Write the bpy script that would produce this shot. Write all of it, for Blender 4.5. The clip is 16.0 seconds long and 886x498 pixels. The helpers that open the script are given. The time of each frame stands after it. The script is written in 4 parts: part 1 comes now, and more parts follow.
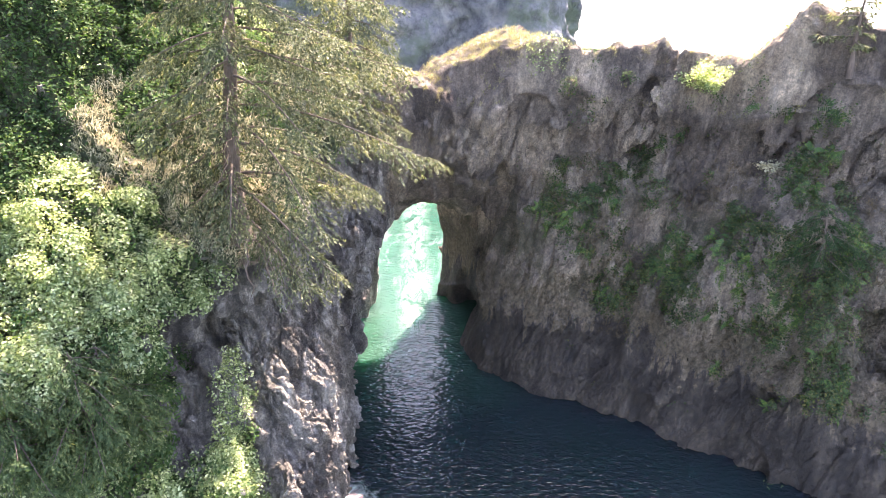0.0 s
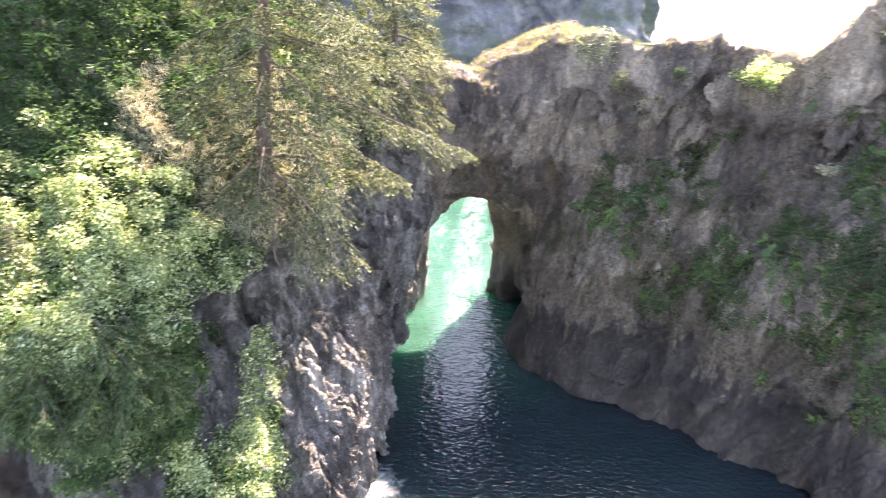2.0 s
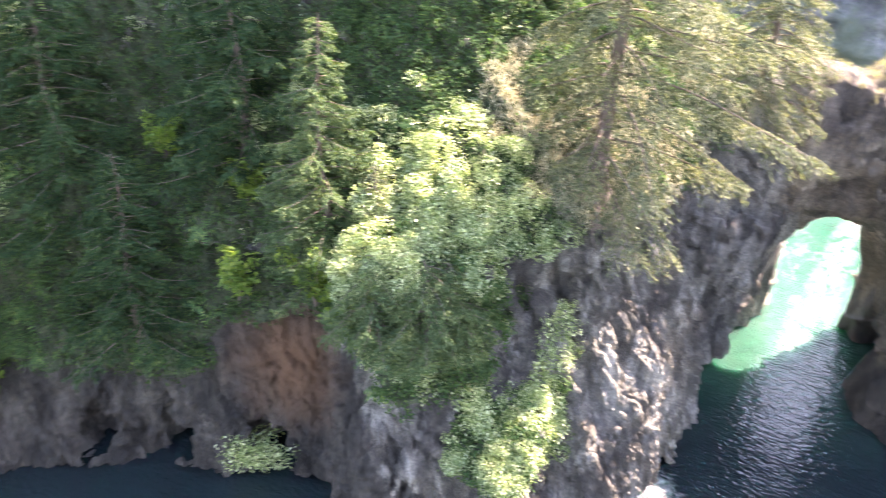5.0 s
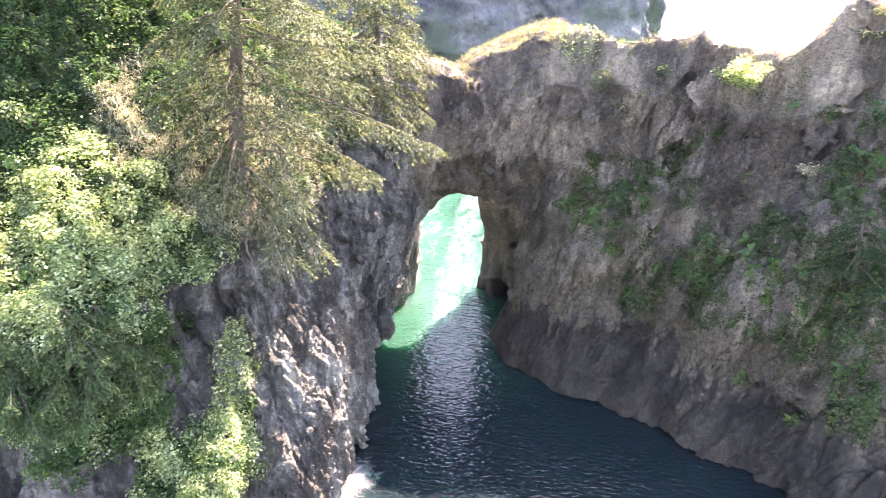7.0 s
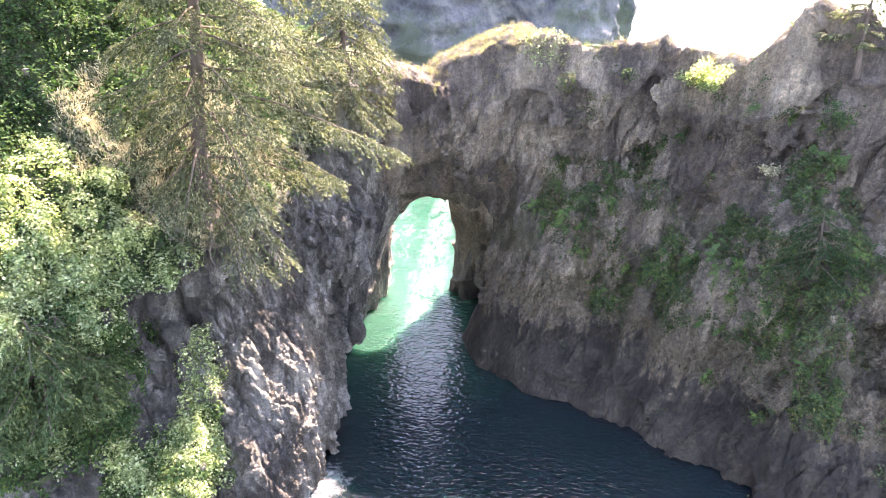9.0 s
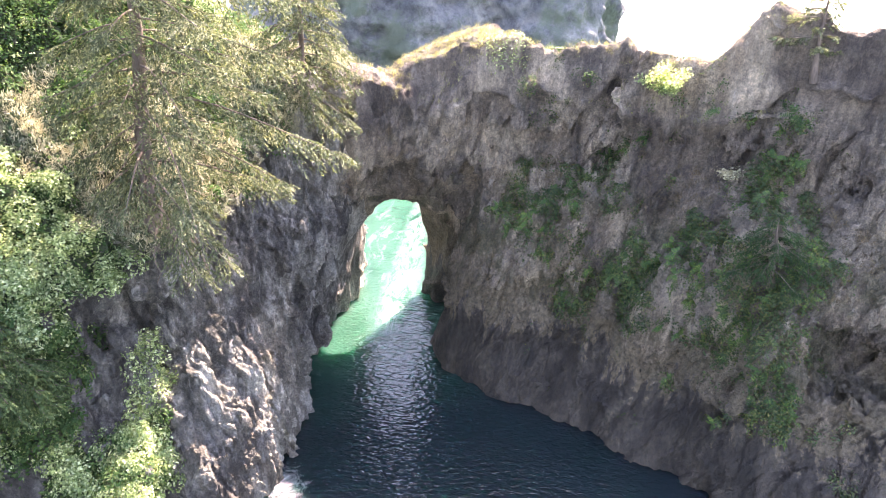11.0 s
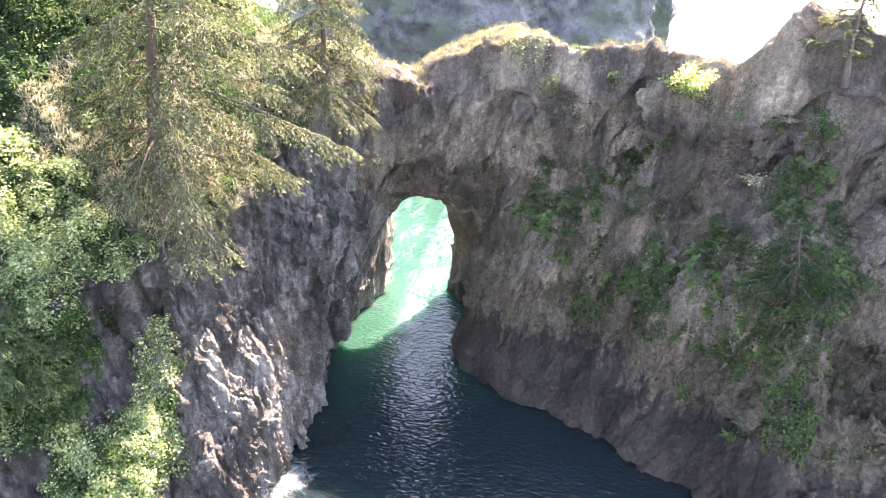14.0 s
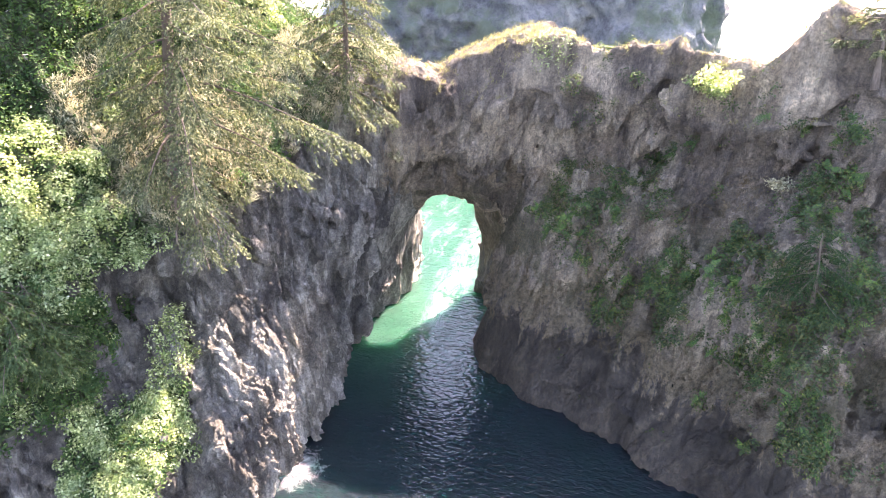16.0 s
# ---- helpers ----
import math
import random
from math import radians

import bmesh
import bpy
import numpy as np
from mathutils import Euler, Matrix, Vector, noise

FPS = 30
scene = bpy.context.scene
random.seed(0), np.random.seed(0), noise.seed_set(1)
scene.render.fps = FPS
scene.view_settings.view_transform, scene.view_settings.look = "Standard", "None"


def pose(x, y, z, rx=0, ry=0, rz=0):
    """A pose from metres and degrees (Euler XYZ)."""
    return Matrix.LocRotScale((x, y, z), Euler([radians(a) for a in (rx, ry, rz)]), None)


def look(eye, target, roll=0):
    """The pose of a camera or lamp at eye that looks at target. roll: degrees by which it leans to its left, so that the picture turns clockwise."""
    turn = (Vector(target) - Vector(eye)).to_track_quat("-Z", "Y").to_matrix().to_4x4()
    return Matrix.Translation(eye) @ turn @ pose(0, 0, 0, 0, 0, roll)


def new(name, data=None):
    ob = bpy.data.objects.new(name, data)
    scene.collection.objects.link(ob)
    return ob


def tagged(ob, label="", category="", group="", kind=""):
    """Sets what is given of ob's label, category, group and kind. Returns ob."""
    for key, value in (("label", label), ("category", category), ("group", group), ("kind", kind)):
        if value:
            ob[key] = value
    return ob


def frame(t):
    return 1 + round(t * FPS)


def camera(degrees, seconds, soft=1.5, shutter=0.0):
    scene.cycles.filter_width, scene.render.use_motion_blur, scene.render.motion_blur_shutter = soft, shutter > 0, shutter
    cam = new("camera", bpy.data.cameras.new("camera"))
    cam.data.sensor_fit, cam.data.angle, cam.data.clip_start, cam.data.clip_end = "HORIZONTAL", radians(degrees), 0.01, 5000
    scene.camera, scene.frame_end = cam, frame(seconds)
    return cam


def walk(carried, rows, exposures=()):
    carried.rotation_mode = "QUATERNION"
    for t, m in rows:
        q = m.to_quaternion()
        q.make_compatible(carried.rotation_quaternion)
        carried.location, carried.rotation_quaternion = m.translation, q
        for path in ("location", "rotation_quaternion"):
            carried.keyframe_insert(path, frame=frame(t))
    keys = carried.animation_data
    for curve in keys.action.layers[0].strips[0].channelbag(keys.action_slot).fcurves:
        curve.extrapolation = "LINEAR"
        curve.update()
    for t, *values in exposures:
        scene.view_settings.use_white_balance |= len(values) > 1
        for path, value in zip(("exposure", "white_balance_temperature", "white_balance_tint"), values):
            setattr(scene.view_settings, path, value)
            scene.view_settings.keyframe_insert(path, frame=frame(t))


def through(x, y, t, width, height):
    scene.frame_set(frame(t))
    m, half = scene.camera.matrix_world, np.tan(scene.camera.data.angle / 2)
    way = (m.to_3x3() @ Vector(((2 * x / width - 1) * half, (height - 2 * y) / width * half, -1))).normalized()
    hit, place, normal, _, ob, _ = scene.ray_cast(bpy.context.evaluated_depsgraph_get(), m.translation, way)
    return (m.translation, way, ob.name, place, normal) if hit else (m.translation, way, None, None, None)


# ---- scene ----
cam = camera(62.1, 16.0, 0.8, 0.35)
METRES, EYE, TILT, LEAN, TURN = 8.0, 18.2, -23.3, 0.0, 0.0
ROWS = [
    (0.0, 0.0, 0.0, 0.0, 0.0, 0.0, -0.0),
    (0.5, 0.011, 0.0082, -0.0121, -0.04, -0.02, -0.07),
    (1.0, 0.0472, 0.0161, -0.0199, -0.05, -0.05, -0.12),
    (1.5, 0.1074, 0.0173, -0.0247, 0.26, 0.01, -0.28),
    (2.0, 0.1816, 0.014, -0.0385, 6.01, 0.0, -2.41),
    (2.5, 0.2541, 0.0141, -0.0558, 16.36, -0.63, -6.15),
    (3.0, 0.3415, 0.032, -0.0451, 31.91, -3.31, -11.75),
    (5.5, 0.3274, 0.0214, -0.0397, 23.51, -2.16, -9.71),
    (6.0, 0.3375, 0.0153, -0.0431, 15.99, -1.0, -6.69),
    (6.5, 0.3383, 0.0129, -0.0434, 11.42, -0.51, -4.87),
    (7.0, 0.3424, 0.0084, -0.0454, 7.14, -0.16, -3.03),
    (7.5, 0.3505, 0.004, -0.0492, 5.67, 0.01, -2.22),
    (8.0, 0.3504, 0.0047, -0.0488, 5.58, 0.11, -2.18),
    (8.5, 0.359, 0.0055, -0.0397, 5.51, 0.05, -2.3),
    (9.0, 0.3896, 0.0089, -0.0303, 5.49, 0.01, -2.31),
    (9.5, 0.4459, 0.0168, -0.0178, 5.47, -0.03, -2.36),
    (10.0, 0.5108, 0.0262, -0.0106, 5.45, -0.03, -2.42),
    (12.5, 0.628, 0.0547, 0.0038, 6.59, -0.15, -3.12),
    (13.0, 0.6644, 0.0633, 0.002, 7.44, -0.17, -3.56),
    (13.5, 0.7037, 0.0721, 0.0006, 8.49, -0.25, -4.05),
    (14.0, 0.7463, 0.081, -0.0007, 9.59, -0.3, -4.47),
    (14.5, 0.7891, 0.0895, 0.0027, 10.7, -0.42, -4.86),
    (15.0, 0.8324, 0.097, 0.0048, 11.77, -0.52, -5.23),
    (15.5, 0.8753, 0.1039, 0.0067, 12.81, -0.64, -5.62),
    (16.0, 0.9184, 0.1118, 0.0064, 13.8, -0.68, -5.93),
]
PATH = [(t, pose(0, 0, EYE, TILT, LEAN, TURN) @ pose(METRES * x, METRES * y, METRES * z, 90 + pitch, roll, yaw)) for t, x, y, z, yaw, pitch, roll in ROWS]
# the swing to the left and back between the two looks along the cove
PATH += [
    (3.2, look((2.86, 0.05, 17.72), (1.656, 1.454, 16.958), -1.0)),
    (3.6, look((2.88, 0.08, 17.76), (1.54, 1.37, 17.0), -0.8)),
    (4.1, look((2.80, 0.09, 17.80), (1.41, 1.32, 17.02), -0.6)),
    (4.7, look((2.68, 0.10, 17.83), (1.42, 1.44, 17.04), -0.4)),
    (5.3, look((2.59, 0.07, 17.88), (1.704, 1.665, 17.062), -0.1)),
]
PATH.sort(key=lambda row: row[0])
EXPOSURES = [(t, stops, 7450, 30) for t, stops in ((0.0, 3.20), (1.5, 3.24), (2.5, 3.32), (3.0, 3.36), (5.3, 3.62), (6.0, 3.66), (7.0, 3.48), (9.0, 3.40), (13.0, 3.38), (16.0, 3.40))]
walk(cam, PATH, EXPOSURES)

# ---- daylight ----
SUN_AZ, SUN_EL = 25.0, 53.0   # degrees to the right of +y, and above the horizon
sun_way = Vector((math.sin(radians(SUN_AZ)) * math.cos(radians(SUN_EL)), math.cos(radians(SUN_AZ)) * math.cos(radians(SUN_EL)), math.sin(radians(SUN_EL))))
world = bpy.data.worlds.new("sky")
scene.world = world
world.use_nodes = True
sky = world.node_tree.nodes.new("ShaderNodeTexSky")
sky.sky_type, sky.sun_disc = "NISHITA", False
sky.sun_elevation, sky.sun_rotation = radians(SUN_EL), radians(SUN_AZ)
sky.dust_density, sky.air_density = 0.9, 0.95
world.node_tree.links.new(sky.outputs[0], world.node_tree.nodes["Background"].inputs[0])
world.node_tree.nodes["Background"].inputs[1].default_value = 0.15
sun_data = bpy.data.lights.new("sun", "SUN")
sun_data.energy, sun_data.angle, sun_data.color = 4.5, radians(0.53), (1.0, 0.95, 0.86)
sun = new("sun", sun_data)
sun.matrix_world = look(sun_way * 200, (0, 0, 0))

# ---- numbers and meshes ----
rng = np.random.default_rng(7)
LATTICE = rng.random((48, 48, 48)).astype(np.float32)


def value_noise(p, scale, seed=0.0):
    """Smooth value noise in 0..1 at the points p (n x 3); scale: metres per cell, one number or three."""
    q = (np.asarray(p, dtype=np.float32) + np.float32(seed * 17.3)) / np.asarray(scale, dtype=np.float32) + 1000.0
    i = np.floor(q).astype(np.int64)
    f = q - i
    f = f * f * (3 - 2 * f)
    i %= 48
    j = (i + 1) % 48
    out = np.zeros(len(q), dtype=np.float32)
    for a in (0, 1):
        for b in (0, 1):
            for c in (0, 1):
                w = (f[:, 0] if a else 1 - f[:, 0]) * (f[:, 1] if b else 1 - f[:, 1]) * (f[:, 2] if c else 1 - f[:, 2])
                out += w * LATTICE[(j if a else i)[:, 0], (j if b else i)[:, 1], (j if c else i)[:, 2]]
    return out


def mesh_of(name, verts, faces, material=None, smooth=True):
    """A mesh from arrays: verts n x 3, faces m x k (all with k corners)."""
    verts, faces = np.asarray(verts, dtype=np.float32), np.asarray(faces, dtype=np.int32)
    me = bpy.data.meshes.new(name)
    m, k = faces.shape
    me.vertices.add(len(verts))
    me.vertices.foreach_set("co", verts.ravel())
    me.loops.add(m * k)
    me.loops.foreach_set("vertex_index", faces.ravel())
    me.polygons.add(m)
    me.polygons.foreach_set("loop_start", np.arange(m, dtype=np.int32) * k)
    me.polygons.foreach_set("use_smooth", np.full(m, smooth))
    me.update(calc_edges=True)
    if material:
        me.materials.append(material)
    return me


def part(name, me, parent=None, label=""):
    ob = new(name, me)
    if parent:
        ob.parent = parent
    return tagged(ob, label)


def join_arrays(pieces):
    """Joins (verts, faces) pairs into one pair."""
    vs, fs, n = [], [], 0
    for v, f in pieces:
        vs.append(v)
        fs.append(f + n)
        n += len(v)
    return np.concatenate(vs), np.concatenate(fs)


# ---- materials ----
def material(name):
    m = bpy.data.materials.new(name)
    m.use_nodes = True
    nt = m.node_tree
    return m, nt, nt.nodes["Principled BSDF"], nt.nodes["Material Output"]


def node(nt, kind, **inputs):
    n = nt.nodes.new(kind)
    for key, value in inputs.items():
        n.inputs[key.replace("_", " ")].default_value = value
    return n


def ramp(nt, source, stops):
    r = nt.nodes.new("ShaderNodeValToRGB")
    while len(r.color_ramp.elements) < len(stops):
        r.color_ramp.elements.new(0.5)
    for e, (at, colour) in zip(r.color_ramp.elements, stops):
        e.position, e.color = at, (*colour, 1) if len(colour) == 3 else colour
    nt.links.new(source, r.inputs[0])
    return r.outputs[0]


def mix(nt, factor, a, b, blend="MIX"):
    n = nt.nodes.new("ShaderNodeMix")
    n.data_type, n.blend_type = "RGBA", blend
    for socket, value in ((n.inputs[0], factor), (n.inputs[6], a), (n.inputs[7], b)):
        if hasattr(value, "is_linked"):
            nt.links.new(value, socket)
        elif isinstance(value, tuple):
            socket.default_value = (*value, 1)
        else:
            socket.default_value = value
    return n.outputs[2]


def maths(nt, op, a, b=0.0, clamp=False):
    n = nt.nodes.new("ShaderNodeMath")
    n.operation, n.use_clamp = op, clamp
    for socket, value in ((n.inputs[0], a), (n.inputs[1], b)):
        if hasattr(value, "is_linked"):
            nt.links.new(value, socket)
        else:
            socket.default_value = value
    return n.outputs[0]


def tex_noise(nt, scale, detail=6.0, rough=0.6, stretch=(1, 1, 1), turn=(0, 0, 0), distortion=0.0):
    tc = nt.nodes.new("ShaderNodeNewGeometry")
    mp = nt.nodes.new("ShaderNodeMapping")
    mp.inputs["Scale"].default_value = stretch
    mp.inputs["Rotation"].default_value = [radians(a) for a in turn]
    nt.links.new(tc.outputs["Position"], mp.inputs[0])
    n = node(nt, "ShaderNodeTexNoise", Scale=scale, Detail=detail, Roughness=rough, Distortion=distortion)
    nt.links.new(mp.outputs[0], n.inputs["Vector"])
    return n.outputs[0]


def bumped(nt, bsdf, *layers):
    last = None
    for height, strength, distance in layers:
        b = node(nt, "ShaderNodeBump", Strength=strength, Distance=distance)
        nt.links.new(height, b.inputs["Height"])
        if last:
            nt.links.new(last, b.inputs["Normal"])
        last = b.outputs[0]
    nt.links.new(last, bsdf.inputs["Normal"])


def position_z(nt):
    g = nt.nodes.new("ShaderNodeNewGeometry")
    s = nt.nodes.new("ShaderNodeSeparateXYZ")
    nt.links.new(g.outputs["Position"], s.inputs[0])
    return s.outputs[2]


def rock_material(name, dark, mid, light, rust, wet_to=2.2, rust_amount=0.5, rusty_at=None, earth_mat=0.0):
    """Weathered sandstone: stained in streaks, cracked, water- and algae-dark along the waterline; with rusty_at, the
    cove's shade is put into that dark colour too.
    """
    m, nt, bsdf, _ = material(name)
    big = tex_noise(nt, 0.35, 5, 0.6)
    streak = tex_noise(nt, 0.9, 8, 0.65, (1, 1, 0.28), (12, -18, 0), 0.6)
    fine = tex_noise(nt, 6.0, 8, 0.7)
    grain = tex_noise(nt, 38.0, 4, 0.6)
    colour = ramp(nt, streak, [(0.36, dark), (0.5, mid), (0.64, light)])
    colour = mix(nt, ramp(nt, big, [(0.52, (0, 0, 0)), (0.68, (rust_amount,) * 3)]), colour, rust)
    colour = mix(nt, 0.5, colour, ramp(nt, fine, [(0.38, (0.36, 0.35, 0.35)), (0.5, (0.92, 0.9, 0.88)), (0.61, (1.6, 1.52, 1.4))]), "MULTIPLY")
    # pale runs of washed-down grit, and dark seeps
    runs = tex_noise(nt, 2.4, 8, 0.7, (1, 1, 0.16), (6, 10, 0), 0.4)
    colour = mix(nt, ramp(nt, runs, [(0.55, (0, 0, 0)), (0.64, (0.55,) * 3)]), colour, light)
    colour = mix(nt, ramp(nt, runs, [(0.36, (0.7,) * 3), (0.45, (0, 0, 0))]), colour, dark)
    speck = tex_noise(nt, 15.0, 6, 0.75)
    colour = mix(nt, 0.45, colour, ramp(nt, speck, [(0.40, (0.42,) * 3), (0.5, (1, 1, 1)), (0.60, (1.6, 1.55, 1.45))]), "MULTIPLY")
    # pale lichen and droppings in patches with their own edges
    pale = maths(nt, "MULTIPLY", ramp(nt, tex_noise(nt, 1.6, 6, 0.7, (1, 1, 0.35)), [(0.60, (0, 0, 0)), (0.70, (1, 1, 1))]), 0.5)
    colour = mix(nt, pale, colour, (0.42, 0.38, 0.33))
    tone = tex_noise(nt, 0.28, 4, 0.6, distortion=0.5)
    colour = mix(nt, 1.0, colour, ramp(nt, tone, [(0.38, (0.55, 0.54, 0.56)), (0.5, (1, 1, 1)), (0.62, (1.35, 1.33, 1.25))]), "MULTIPLY")
    colour = mix(nt, 1.0, colour, (1.0, 1.0, 1.02), "MULTIPLY")
    # dried mat of earth and roots that frays downward in drips over the wet, dark foot
    drip = maths(nt, "SUBTRACT", tex_noise(nt, 1.5, 7, 0.7, (1, 1, 0.13)), 0.5)
    sway = maths(nt, "SUBTRACT", tex_noise(nt, 0.22, 3, 0.5, (1, 1, 0.2)), 0.5)
    level = maths(nt, "ADD", position_z(nt), maths(nt, "ADD", maths(nt, "MULTIPLY", drip, 7.0), maths(nt, "MULTIPLY", sway, 5.0)))
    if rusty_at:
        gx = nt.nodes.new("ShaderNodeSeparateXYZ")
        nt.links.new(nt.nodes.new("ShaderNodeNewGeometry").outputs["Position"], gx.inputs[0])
        # the sunlit bay keeps its pale rock: the dark foot fades out there
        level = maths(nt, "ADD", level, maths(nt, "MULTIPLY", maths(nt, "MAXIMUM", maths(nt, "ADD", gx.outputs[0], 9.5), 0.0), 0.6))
        # shade of the cove's bend put into the colour: the dark foot climbs here
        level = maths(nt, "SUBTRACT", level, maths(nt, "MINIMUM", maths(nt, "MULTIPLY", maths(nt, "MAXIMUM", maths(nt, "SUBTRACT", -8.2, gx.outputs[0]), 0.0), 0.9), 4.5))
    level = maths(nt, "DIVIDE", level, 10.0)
    wet_shade = ramp(nt, level, [(wet_to / 10.0 - 0.012, (1, 1, 1)), (wet_to / 10.0 + 0.012, (0, 0, 0))])
    mat_band = ramp(nt, level, [(wet_to / 10.0, (0, 0, 0)), (wet_to / 10.0 + 0.015, (1, 1, 1)), (wet_to / 10.0 + 0.12, (1, 1, 1)), (wet_to / 10.0 + 0.26, (0, 0, 0))])
    matted = mix(nt, ramp(nt, fine, [(0.4, (0, 0, 0)), (0.6, (1, 1, 1))]), (0.10, 0.080, 0.052), (0.23, 0.185, 0.122))
    colour = mix(nt, maths(nt, "MULTIPLY", mat_band, earth_mat), colour, matted)
    if earth_mat:
        # thin moss and dead grass that hold to the middle of the wall
        band = maths(nt, "MULTIPLY", maths(nt, "DIVIDE", maths(nt, "SUBTRACT", position_z(nt), 3.0), 2.0, True), maths(nt, "DIVIDE", maths(nt, "SUBTRACT", 10.0, position_z(nt)), 3.0, True))
        moss = ramp(nt, tex_noise(nt, 0.8, 8, 0.72, (1, 1, 0.7)), [(0.47, (0, 0, 0)), (0.60, (0.8,) * 3)])
        colour = mix(nt, maths(nt, "MULTIPLY", band, moss), colour, mix(nt, ramp(nt, speck, [(0.42, (0, 0, 0)), (0.6, (1, 1, 1))]), (0.038, 0.044, 0.020), (0.115, 0.105, 0.052)))
    soaked_shade = mix(nt, ramp(nt, streak, [(0.42, (0, 0, 0)), (0.6, (1, 1, 1))]), (0.014, 0.012, 0.010), (0.062, 0.052, 0.041))
    soaked_shade = mix(nt, 0.75, soaked_shade, ramp(nt, fine, [(0.36, (0.35,) * 3), (0.5, (0.9,) * 3), (0.64, (2.0, 1.85, 1.6))]), "MULTIPLY")
    colour = mix(nt, maths(nt, "MULTIPLY", wet_shade, 0.88), colour, soaked_shade)
    nt.links.new(colour, bsdf.inputs["Base Color"])
    nt.links.new(ramp(nt, wet_shade, [(0, (0.9,) * 3), (1, (0.6,) * 3)]), bsdf.inputs["Roughness"])
    v = nt.nodes.new("ShaderNodeTexVoronoi")
    v.feature, v.distance = "DISTANCE_TO_EDGE", "EUCLIDEAN"
    v.inputs["Scale"].default_value = 1.1
    g = nt.nodes.new("ShaderNodeNewGeometry")
    mp = nt.nodes.new("ShaderNodeMapping")
    mp.inputs["Scale"].default_value, mp.inputs["Rotation"].default_value = (1, 1, 0.4), (0.3, -0.35, 0)
    warp = mix(nt, 0.12, (0, 0, 0), tex_noise(nt, 1.5, 4), "ADD")
    nt.links.new(g.outputs["Position"], mp.inputs[0])
    add = nt.nodes.new("ShaderNodeVectorMath")
    nt.links.new(mp.outputs[0], add.inputs[0])
    nt.links.new(warp, add.inputs[1])
    nt.links.new(add.outputs[0], v.inputs["Vector"])
    crack = ramp(nt, v.outputs["Distance"], [(0.0, (0, 0, 0)), (0.05, (1, 1, 1))])
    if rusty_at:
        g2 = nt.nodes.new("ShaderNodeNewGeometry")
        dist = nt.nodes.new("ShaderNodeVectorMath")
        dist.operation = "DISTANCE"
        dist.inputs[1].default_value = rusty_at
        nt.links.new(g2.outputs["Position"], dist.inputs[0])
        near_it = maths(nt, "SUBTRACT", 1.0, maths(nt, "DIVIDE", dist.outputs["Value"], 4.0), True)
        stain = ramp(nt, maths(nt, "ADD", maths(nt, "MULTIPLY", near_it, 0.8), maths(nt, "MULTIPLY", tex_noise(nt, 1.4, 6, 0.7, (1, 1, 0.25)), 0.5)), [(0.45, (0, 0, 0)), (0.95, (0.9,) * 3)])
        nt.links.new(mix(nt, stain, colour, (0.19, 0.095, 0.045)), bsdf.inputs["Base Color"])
    bumped(nt, bsdf, (streak, 0.6, 0.5), (crack, 0.3, 0.08), (fine, 1.0, 0.30), (speck, 1.0, 0.13), (grain, 0.9, 0.04))
    return m


def leaf_material(name, dark, light, glow, gloss=0.35, through=0.5, shine=(1.5, 1.6, 0.8), shiny=0.5):
    """Foliage: each leaf its own tint, light shining through from behind."""
    m, nt, bsdf, out = material(name)
    g = nt.nodes.new("ShaderNodeNewGeometry")
    tint = ramp(nt, g.outputs["Random Per Island"], [(0.0, dark), (0.7, light), (1.0, glow)])
    patch = ramp(nt, tex_noise(nt, 0.9, 4, 0.6), [(0.35, (0.62, 0.72, 0.7)), (0.65, (1.2, 1.12, 0.95))])
    tint = mix(nt, 0.8, tint, patch, "MULTIPLY")
    nt.links.new(tint, bsdf.inputs["Base Color"])
    bsdf.inputs["Roughness"].default_value = gloss + 0.08
    bsdf.inputs["Specular IOR Level"].default_value = shiny
    t = nt.nodes.new("ShaderNodeBsdfTranslucent")
    nt.links.new(mix(nt, 1.0, tint, shine, "MULTIPLY"), t.inputs[0])
    s = nt.nodes.new("ShaderNodeMixShader")
    s.inputs[0].default_value = through
    nt.links.new(bsdf.outputs[0], s.inputs[1])
    nt.links.new(t.outputs[0], s.inputs[2])
    nt.links.new(s.outputs[0], out.inputs[0])
    return m


def bark_material(name, dark, light):
    m, nt, bsdf, _ = material(name)
    n = tex_noise(nt, 7.0, 7, 0.7, (1, 1, 0.25))
    nt.links.new(ramp(nt, n, [(0.3, dark), (0.7, light)]), bsdf.inputs["Base Color"])
    bsdf.inputs["Roughness"].default_value = 0.9
    bumped(nt, bsdf, (n, 0.9, 0.06))
    return m


ROCK = rock_material("weathered_sandstone", (0.115, 0.095, 0.078), (0.26, 0.216, 0.168), (0.44, 0.37, 0.285), (0.26, 0.19, 0.12), 3.0, 0.5, None, 0.9)
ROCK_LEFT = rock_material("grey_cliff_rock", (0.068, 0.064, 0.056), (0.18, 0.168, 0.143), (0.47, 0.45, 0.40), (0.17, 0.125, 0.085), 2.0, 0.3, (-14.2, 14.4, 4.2))


